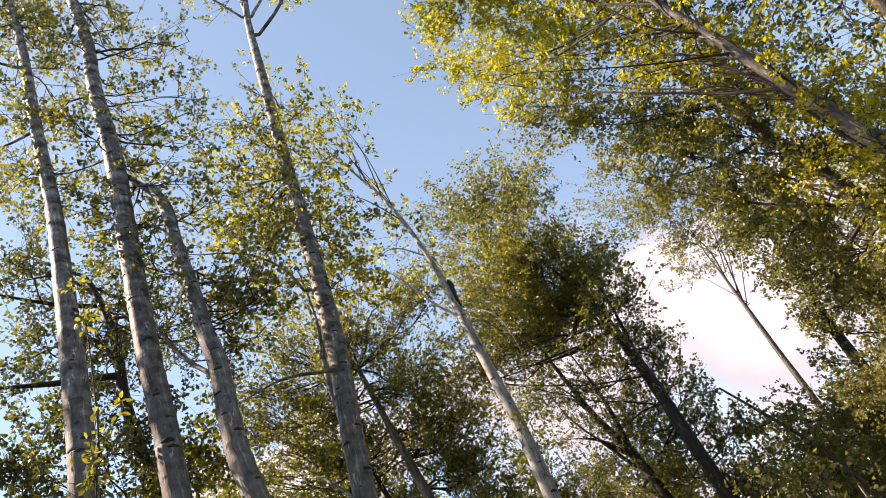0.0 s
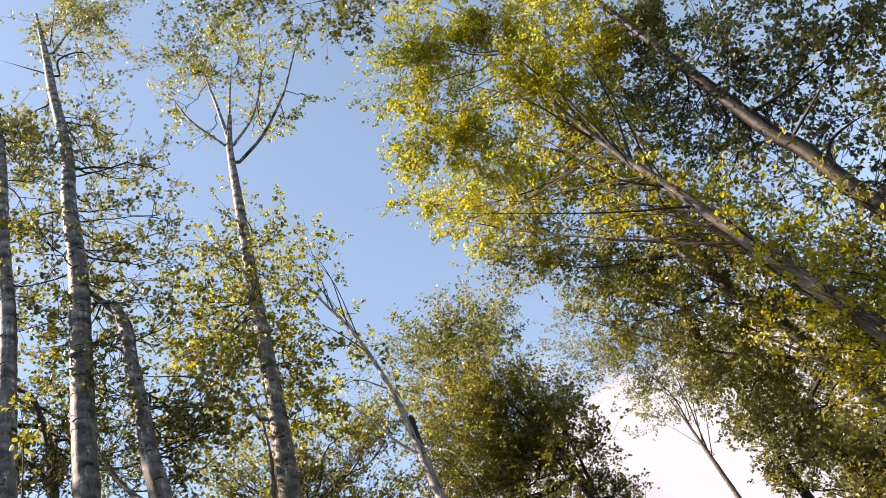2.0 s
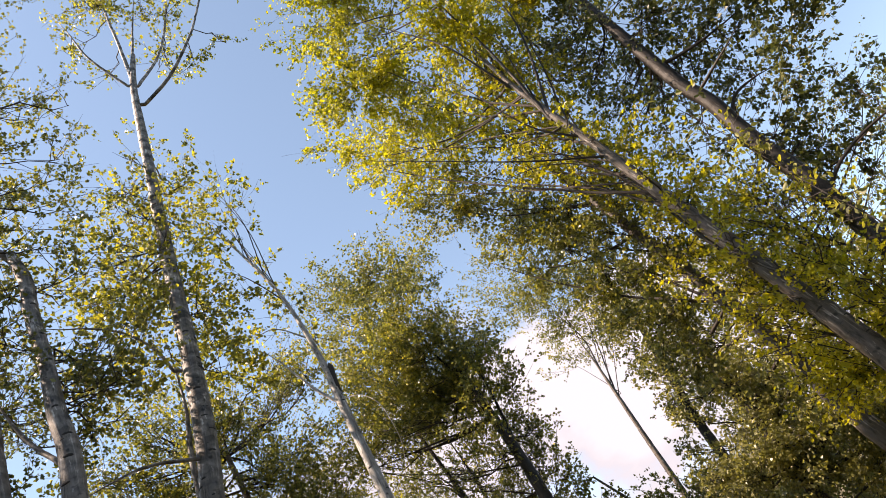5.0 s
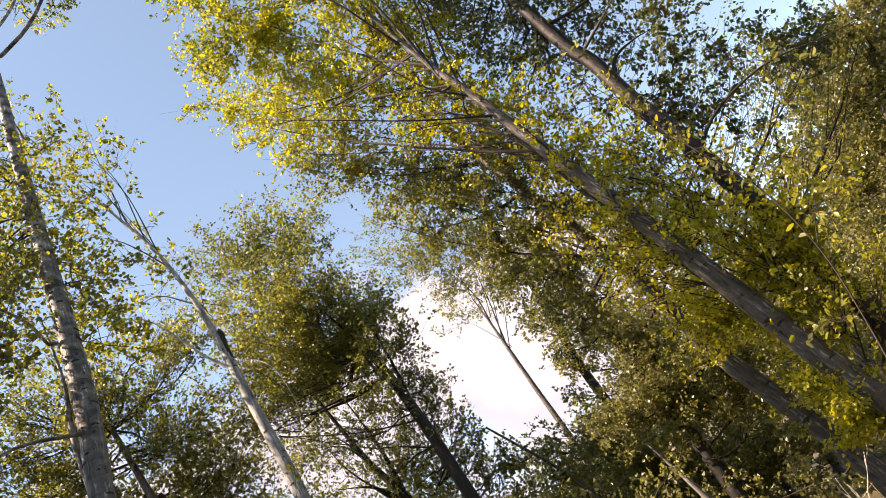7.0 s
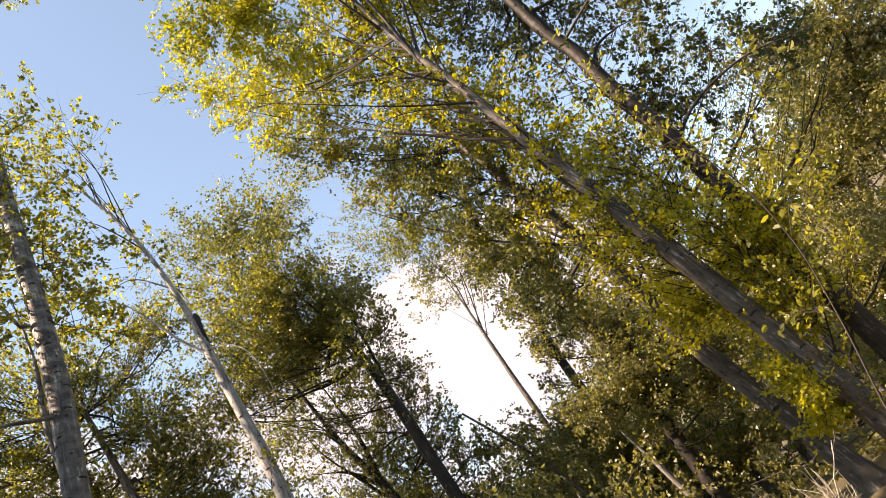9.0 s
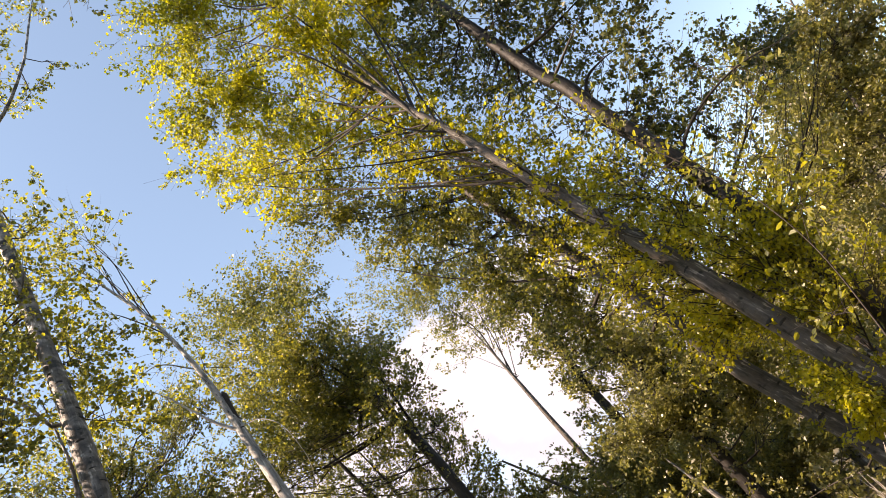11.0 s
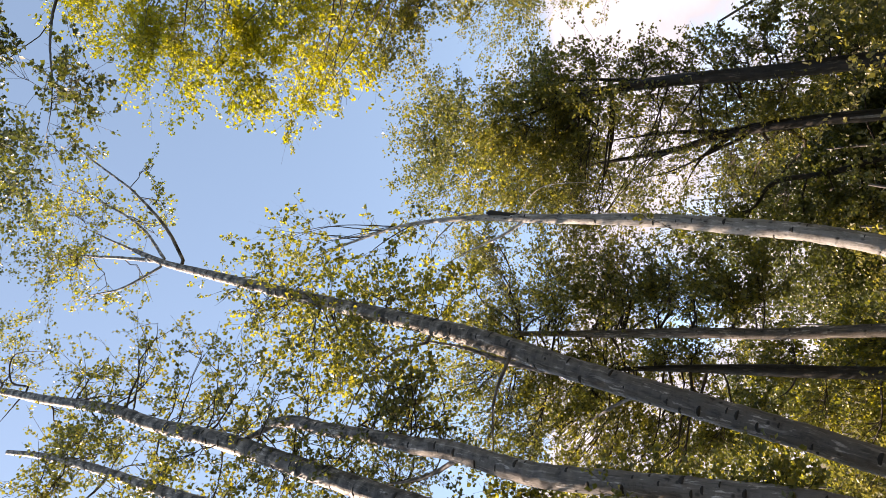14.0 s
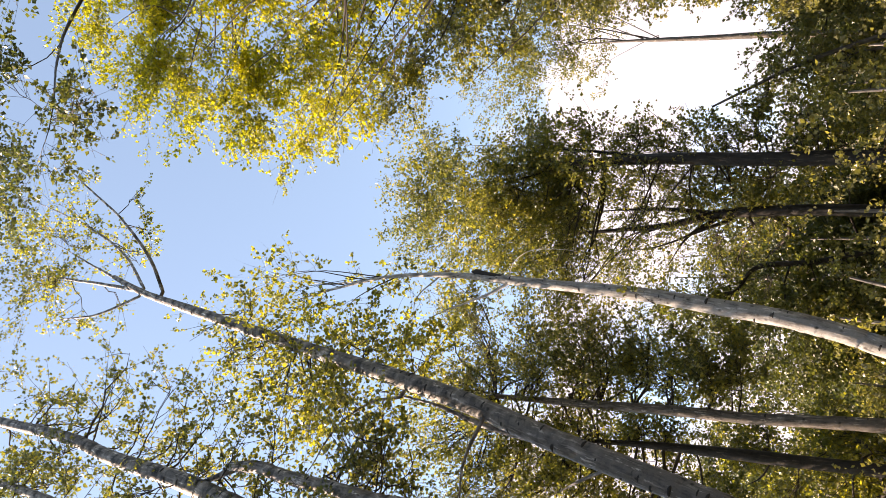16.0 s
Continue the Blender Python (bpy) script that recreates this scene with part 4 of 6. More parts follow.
tree("alder_tree", "thick grey alder with sparse yellow leaves",
     [(-7.187, 4.463, -0.15, 0.242), (-7.17, 4.487, 0.3, 0.206), (-6.959, 4.793, 6.089, 0.194), (-6.931, 4.833, 6.691, 0.196), (-6.895, 4.886, 7.957, 0.191), (-6.864, 4.931, 9.475, 0.161), (-6.838, 4.969, 11.052, 0.141), (-6.86, 4.937, 13.116, 0.117), (-6.86, 4.936, 15.665, 0.103), (-6.912, 4.861, 17.645, 0.082), (-7.003, 4.73, 19.14, 0.062)],
     limbs=[[(-6.94, 4.82, 15.073, 0.053), (-6.98, 4.534, 15.026, 0.042), (-7.153, 4.053, 15.242, 0.026)],
            [(-6.855, 4.944, 13.116, 0.044), (-7.199, 4.675, 12.935, 0.038), (-7.595, 4.329, 12.856, 0.028)]],
     crowns=[[(-6.742, 5.108, 16.959, 0.693, 0.3), (-6.502, 5.457, 15.248, 0.656, 0.24), (-7.029, 4.692, 12.076, 0.548, 0.15), (-7.052, 4.658, 13.644, 0.59, 0.21), (-6.58, 5.343, 11.82, 0.56, 0.18), (-7.019, 5.393, 14.147, 0.525, 0.21), (-7.337, 4.244, 16.971, 0.7, 0.54), (-6.494, 5.468, 16.749, 0.721, 0.21), (-7.21, 4.429, 14.569, 0.638, 0.235), (-7.631, 4.075, 17.833, 1.173, 0.097), (-7.091, 5.597, 16.692, 0.845, 0.06), (-7.355, 5.952, 18.18, 0.884, 0.06), (-8.072, 5.403, 16.443, 0.825, 0.06), (-7.373, 5.967, 15.557, 1.056, 0.06), (-7.493, 4.935, 13.071, 0.713, 0.06), (-8.13, 5.742, 13.16, 0.81, 0.06)],
             [(-7.102, 5.193, 17.327, 0.842, 0.06), (-7.595, 5.327, 14.031, 0.867, 0.06), (-7.94, 5.082, 12.944, 0.88, 0.06), (-7.276, 5.535, 17.173, 1.202, 0.06), (-8.499, 5.293, 13.251, 1.028, 0.115), (-7.425, 5.268, 17.957, 0.983, 0.06)]],
     hue="mixed", seed=17, knots=54, size=0.068, kite=True, cover=0.85)

tree("alder_tree", "dark small alder with long level branches",
     [(-8.293, 6.92, -0.15, 0.132), (-8.298, 6.914, 0.3, 0.112), (-8.369, 6.827, 7.016, 0.105), (-8.38, 6.813, 7.849, 0.097), (-8.418, 6.766, 8.82, 0.092), (-8.392, 6.799, 10.181, 0.079), (-8.488, 6.68, 11.283, 0.057), (-8.559, 6.594, 11.719, 0.037)],
     limbs=[[(-8.457, 6.718, 9.35, 0.066), (-8.685, 6.438, 9.427, 0.066), (-8.968, 6.092, 9.5, 0.065), (-9.51, 5.428, 9.683, 0.054), (-9.894, 4.956, 9.862, 0.04)],
            [(-8.477, 6.694, 10.943, 0.046), (-8.776, 6.114, 11.066, 0.045), (-9.189, 5.394, 11.429, 0.039), (-9.495, 5.018, 11.804, 0.024)],
            [(-8.374, 6.82, 9.619, 0.043), (-8.733, 6.594, 10.359, 0.04), (-9.175, 6.265, 10.473, 0.034), (-9.52, 5.843, 10.282, 0.029), (-9.741, 5.572, 10.044, 0.019)],
            [(-8.823, 6.269, 9.859, 0.028), (-8.876, 5.778, 8.694, 0.022), (-8.829, 5.408, 7.84, 0.016)],
            [(-8.479, 6.691, 11.25, 0.041), (-9.012, 6.358, 12.046, 0.032), (-9.768, 5.752, 12.298, 0.021)],
            [(-8.884, 6.195, 12.165, 0.031), (-9.444, 6.042, 12.856, 0.027), (-10.103, 5.769, 13.055, 0.016)]],
     crowns=[[(-9.177, 5.836, 12.155, 0.62, 0.365), (-9.248, 5.749, 10.826, 0.582, 0.256), (-8.334, 5.161, 8.039, 0.551, 0.33), (-7.517, 5.308, 7.3, 0.447, 0.373), (-9.359, 5.613, 9.68, 0.456, 0.41), (-8.888, 5.122, 7.772, 0.471, 0.839), (-8.567, 7.438, 10.162, 0.514, 0.224), (-8.244, 8.261, 10.945, 0.664, 0.24), (-8.298, 6.914, 11.894, 0.534, 0.18), (-8.994, 6.06, 13.3, 0.657, 0.18), (-9.921, 9.753, 11.88, 0.936, 0.194), (-9.29, 7.389, 10.353, 0.72, 0.06), (-7.833, 6.782, 7.188, 0.783, 0.717), (-9.513, 8.115, 12.748, 1.116, 0.06), (-9.064, 8.775, 12.318, 0.949, 0.06), (-10.006, 8.289, 11.69, 0.757, 0.06)],
             [(-8.915, 8.161, 11.406, 0.722, 0.06), (-9.826, 6.822, 15.424, 1.038, 0.06), (-9.152, 6.334, 12.388, 0.919, 0.095), (-9.7, 6.288, 12.063, 0.953, 0.08), (-8.776, 6.249, 11.282, 0.764, 0.175), (-10.207, 6.267, 10.729, 0.87, 0.162), (-9.392, 7.03, 10.026, 0.971, 0.336), (-8.851, 5.578, 8.633, 0.83, 0.06), (-8.38, 5.763, 8.686, 0.634, 0.062), (-7.902, 6.895, 8.159, 0.72, 0.15), (-9.331, 5.724, 7.973, 0.789, 0.448), (-8.47, 5.764, 7.202, 0.587, 0.237), (-8.52, 6.801, 7.671, 0.658, 0.245), (-9.02, 7.756, 12.044, 0.742, 0.06), (-8.93, 7.533, 10.816, 0.776, 0.06), (-8.304, 7.625, 10.508, 0.804, 0.06)],
             [(-9.243, 5.47, 7.917, 0.757, 0.081), (-9.674, 8.142, 12.405, 0.809, 0.06), (-8.98, 7.106, 10.68, 0.922, 0.06), (-9.638, 9.489, 11.568, 0.996, 0.06), (-8.597, 7.292, 11.674, 0.9, 0.06), (-9.673, 7.802, 11.351, 0.851, 0.06), (-8.543, 8.294, 11.092, 0.968, 0.06), (-8.095, 8.198, 11.418, 0.717, 0.06), (-8.538, 7.258, 10.606, 0.736, 0.06), (-8.915, 8.15, 11.104, 0.866, 0.06)],
             [(-8.67, 5.63, 10.21, 0.56, 0.2), (-8.35, 5.54, 8.25, 0.65, 0.2), (-7.99, 6.27, 9.61, 0.67, 0.2), (-8.29, 6.15, 8.0, 0.68, 0.2), (-7.94, 4.92, 7.2, 0.59, 0.2), (-7.33, 6.62, 8.51, 0.52, 0.2), (-7.17, 5.95, 9.78, 0.66, 0.2), (-7.97, 6.78, 7.56, 0.65, 0.2), (-6.93, 6.76, 7.05, 0.64, 0.2), (-8.09, 5.28, 11.35, 0.64, 0.2)]],
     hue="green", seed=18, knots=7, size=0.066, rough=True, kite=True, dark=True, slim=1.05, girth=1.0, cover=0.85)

tree("alder_tree", "shaded multi-stemmed alder against bright cloud",
     [(-4.757, 17.567, -0.15, 0.21), (-4.752, 17.569, 0.3, 0.178), (-4.722, 17.577, 2.7, 0.168), (-4.694, 17.584, 4.532, 0.154), (-4.772, 17.563, 6.139, 0.136), (-5.056, 17.487, 7.638, 0.079), (-5.298, 17.422, 10.653, 0.039)],
     limbs=[[(-4.772, 17.563, 6.139, 0.081), (-4.693, 17.802, 7.679, 0.065), (-4.817, 17.986, 10.209, 0.031)],
            [(-4.867, 17.538, 6.209, 0.068), (-5.257, 17.216, 6.845, 0.048), (-5.948, 16.813, 7.311, 0.028)],
            [(-4.944, 17.517, 6.68, 0.041), (-5.26, 17.65, 8.192, 0.037), (-5.934, 17.686, 9.589, 0.023)],
            [(-5.002, 17.501, 7.376, 0.035), (-5.435, 17.53, 8.333, 0.029), (-6.24, 17.459, 8.753, 0.015)],
            [(-4.904, 17.528, 5.886, 0.054), (-5.167, 17.312, 6.655, 0.041), (-5.499, 17.078, 7.608, 0.028), (-5.619, 17.046, 8.655, 0.015)]],
     crowns=[[(-5.265, 19.315, 11.748, 1.209, 0.42), (-5.856, 19.157, 10.683, 1.181, 0.3), (-5.36, 19.87, 9.441, 0.994, 0.173), (-6.579, 18.963, 9.679, 0.991, 0.154), (-6.465, 19.863, 8.766, 0.995, 0.134), (-6.45, 19.867, 7.155, 0.951, 0.21), (-5.821, 19.166, 13.007, 1.076, 0.42), (-4.772, 19.448, 7.907, 0.772, 0.154), (-6.753, 19.351, 11.714, 1.063, 0.36), (-7.824, 21.459, 10.548, 1.42, 0.038), (-7.698, 22.815, 8.064, 1.664, 0.06), (-5.166, 18.651, 5.607, 1.24, 0.104), (-4.691, 17.982, 5.484, 1.003, 0.431), (-7.431, 19.115, 9.339, 1.396, 0.038), (-7.65, 22.43, 7.214, 1.364, 0.119), (-4.768, 18.457, 5.756, 0.957, 0.094)],
             [(-5.171, 20.916, 7.988, 1.519, 0.038), (-8.288, 21.346, 11.079, 1.574, 0.045), (-7.814, 21.586, 7.454, 1.484, 0.06), (-4.918, 20.445, 8.768, 1.206, 0.038), (-7.582, 19.238, 10.054, 1.457, 0.038), (-4.663, 17.885, 6.265, 0.913, 0.06), (-6.744, 19.241, 9.635, 1.484, 0.038)]],
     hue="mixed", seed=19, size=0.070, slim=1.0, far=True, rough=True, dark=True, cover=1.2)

tree("alder_tree", "dense shaded alder with a dark leafy crown",
     [(-3.361, 16.461, -0.15, 0.245), (-3.351, 16.462, 0.3, 0.207), (-3.304, 16.472, 2.608, 0.196), (-3.247, 16.483, 4.81, 0.178), (-3.112, 16.51, 7.41, 0.156), (-3.155, 16.502, 10.279, 0.1), (-3.086, 16.516, 11.269, 0.074)],
     limbs=[[(-3.063, 16.52, 7.405, 0.065), (-2.838, 16.851, 9.419, 0.056), (-2.637, 17.177, 11.857, 0.038), (-2.515, 17.201, 13.142, 0.024)],
            [(-3.177, 16.497, 9.648, 0.063), (-3.406, 16.095, 10.794, 0.051), (-3.681, 15.682, 12.379, 0.03)]],
     crowns=[[(-3.497, 15.434, 14.272, 0.534, 0.627), (-4.986, 16.849, 15.009, 0.966, 0.627), (-2.734, 15.587, 12.912, 0.997, 0.627), (-4.639, 16.918, 13.294, 1.24, 0.627), (-3.185, 15.496, 11.167, 1.016, 0.627), (-3.841, 17.078, 10.385, 1.368, 0.627), (-4.615, 15.638, 10.536, 1.303, 0.627), (-2.704, 17.306, 10.499, 0.973, 0.627), (-3.002, 15.533, 8.526, 0.979, 0.262), (-4.182, 17.581, 10.225, 1.339, 0.627), (-3.551, 15.994, 7.75, 1.165, 0.216), (-3.811, 17.655, 6.978, 1.242, 0.229), (-3.918, 15.349, 10.914, 1.225, 0.627), (-3.174, 17.783, 5.922, 0.912, 0.385), (-4.049, 15.894, 13.804, 1.087, 0.495), (-2.91, 17.836, 14.971, 1.026, 0.495)],
             [(-4.284, 15.847, 11.799, 1.196, 0.594), (-6.331, 17.15, 12.643, 1.294, 0.495), (-5.709, 15.561, 9.863, 1.2, 0.446), (-4.884, 17.44, 10.347, 1.331, 0.627), (-4.732, 15.757, 7.982, 1.158, 0.216), (-4.772, 17.462, 7.161, 1.239, 0.205), (-2.124, 16.28, 8.886, 0.637, 0.424), (-2.397, 17.939, 8.245, 0.265, 0.385), (-2.347, 16.235, 6.356, 0.438, 0.385), (-2.502, 17.918, 5.564, 0.628, 0.385), (-2.255, 16.254, 4.136, 0.619, 0.385), (-3.975, 19.086, 6.913, 1.247, 0.041), (-3.338, 18.698, 5.307, 1.261, 0.041), (-7.218, 16.336, 10.097, 1.182, 0.078), (-4.021, 18.037, 5.792, 1.003, 0.041), (-2.318, 17.323, 4.556, 1.048, 0.041)],
             [(-2.802, 19.406, 8.768, 0.431, 0.05), (-3.332, 17.621, 4.192, 1.014, 0.304), (-5.016, 18.336, 6.88, 1.244, 0.041), (-4.129, 18.15, 6.009, 0.915, 0.077), (-2.872, 19.994, 11.971, 1.05, 0.066), (-3.045, 17.576, 9.623, 1.258, 0.05), (-3.501, 17.935, 7.579, 1.013, 0.022), (-6.691, 17.942, 16.047, 1.179, 0.066), (-6.993, 16.001, 9.92, 1.038, 0.05), (-2.914, 19.7, 8.982, 0.516, 0.05), (-2.727, 19.04, 5.829, 0.713, 0.041), (-2.583, 16.792, 3.955, 0.903, 0.061), (-3.655, 17.123, 7.508, 0.973, 0.022), (-4.787, 20.095, 7.215, 1.126, 0.041), (-2.606, 19.345, 12.126, 0.635, 0.066), (-3.336, 17.604, 9.182, 1.153, 0.027)],
             [(-2.861, 18.342, 7.883, 0.585, 0.041), (-6.909, 15.891, 9.927, 0.958, 0.05), (-3.414, 20.028, 8.776, 0.844, 0.05), (-2.936, 19.198, 5.563, 0.929, 0.041), (-3.153, 17.687, 3.771, 1.053, 0.282), (-4.273, 18.532, 6.61, 0.906, 0.041), (-4.353, 17.983, 5.472, 0.889, 0.058), (-5.898, 17.307, 14.932, 1.217, 0.066), (-4.592, 19.409, 6.75, 1.138, 0.041), (-2.629, 16.893, 12.595, 0.429, 0.066), (-2.71, 19.198, 11.84, 0.806, 0.066), (-2.401, 16.829, 8.532, 0.592, 0.05), (-3.02, 19.643, 8.285, 0.595, 0.041), (-6.579, 16.888, 10.762, 0.973, 0.066), (-2.85, 18.239, 7.815, 0.588, 0.041), (-3.143, 18.121, 4.363, 1.183, 0.041)],
             [(-4.488, 19.959, 6.725, 1.061, 0.047), (-4.21, 18.647, 5.657, 1.068, 0.074), (-6.311, 17.54, 15.116, 1.368, 0.066), (-2.779, 18.272, 11.446, 0.785, 0.066), (-3.732, 19.287, 8.219, 1.101, 0.022), (-6.523, 17.294, 10.58, 1.055, 0.07), (-3.366, 19.428, 8.442, 0.871, 0.041), (-2.619, 17.85, 4.271, 1.126, 0.041), (-3.754, 17.424, 7.695, 1.156, 0.022), (-4.867, 18.449, 6.854, 1.204, 0.041), (-4.054, 18.656, 5.52, 0.954, 0.095)],
             [(-2.99, 16.83, 11.84, 0.85, 0.396), (-2.83, 16.1, 10.03, 0.85, 0.396), (-2.82, 16.45, 9.0, 0.73, 0.297), (-2.94, 17.49, 8.37, 0.73, 0.243), (-2.32, 17.01, 9.43, 0.64, 0.297), (-2.5, 17.4, 8.18, 0.76, 0.243), (-2.97, 17.76, 7.29, 0.76, 0.135), (-2.75, 17.19, 5.96, 0.66, 0.135), (-2.22, 16.3, 6.84, 0.68, 0.135), (-2.49, 17.0, 5.02, 0.6, 0.135)]],
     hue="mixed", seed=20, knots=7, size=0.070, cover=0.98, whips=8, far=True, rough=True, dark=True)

# the dark green leaf paints the shade of the wood onto this crown
tree("alder_tree", "thin bowed alder with green leaves over shaded undergrowth",
     [(-5.783, 20.197, -0.15, 0.122), (-5.87, 20.17, 0.3, 0.103), (-6.363, 20.013, 2.873, 0.098), (-6.729, 19.896, 4.399, 0.088), (-6.897, 19.843, 5.786, 0.077), (-7.506, 19.649, 6.313, 0.047)],
     limbs=[],
     crowns=[[(-8.199, 19.429, 6.187, 1.098, 0.48), (-8.155, 19.443, 7.251, 1.131, 0.48), (-8.245, 19.414, 5.046, 1.213, 0.656), (-7.87, 19.534, 3.972, 1.024, 1.25), (-6.047, 20.113, 4.336, 0.729, 0.764), (-5.066, 23.059, 5.066, 1.433, 0.738), (-4.852, 21.514, 3.307, 1.108, 0.974), (-5.793, 23.242, 6.103, 1.299, 0.14), (-5.575, 21.905, 4.682, 1.39, 0.308), (-6.405, 20.843, 3.407, 1.199, 1.131), (-8.306, 22.04, 6.543, 1.262, 0.554), (-6.901, 20.776, 5.054, 1.315, 0.175), (-7.421, 21.167, 3.359, 1.434, 0.06), (-7.928, 19.949, 7.379, 1.487, 0.06), (-8.665, 20.223, 4.584, 1.446, 0.066), (-9.454, 20.994, 3.345, 1.329, 0.611)],
             [(-10.529, 20.173, 5.152, 1.163, 0.719), (-10.728, 21.454, 4.249, 1.289, 1.127), (-8.43, 19.502, 8.573, 1.239, 0.341), (-5.601, 22.072, 4.317, 1.245, 0.331), (-7.506, 20.88, 5.892, 1.327, 0.061), (-9.508, 19.122, 6.007, 1.117, 0.18), (-11.32, 21.307, 3.793, 1.563, 0.06), (-9.085, 20.732, 9.028, 1.517, 0.064), (-9.052, 22.048, 8.849, 1.276, 0.076), (-7.996, 19.511, 8.199, 1.196, 0.083), (-8.186, 20.491, 8.272, 1.086, 0.129)]],
     hue="green", seed=21, size=0.088, far=True, rough=True, dark=True)

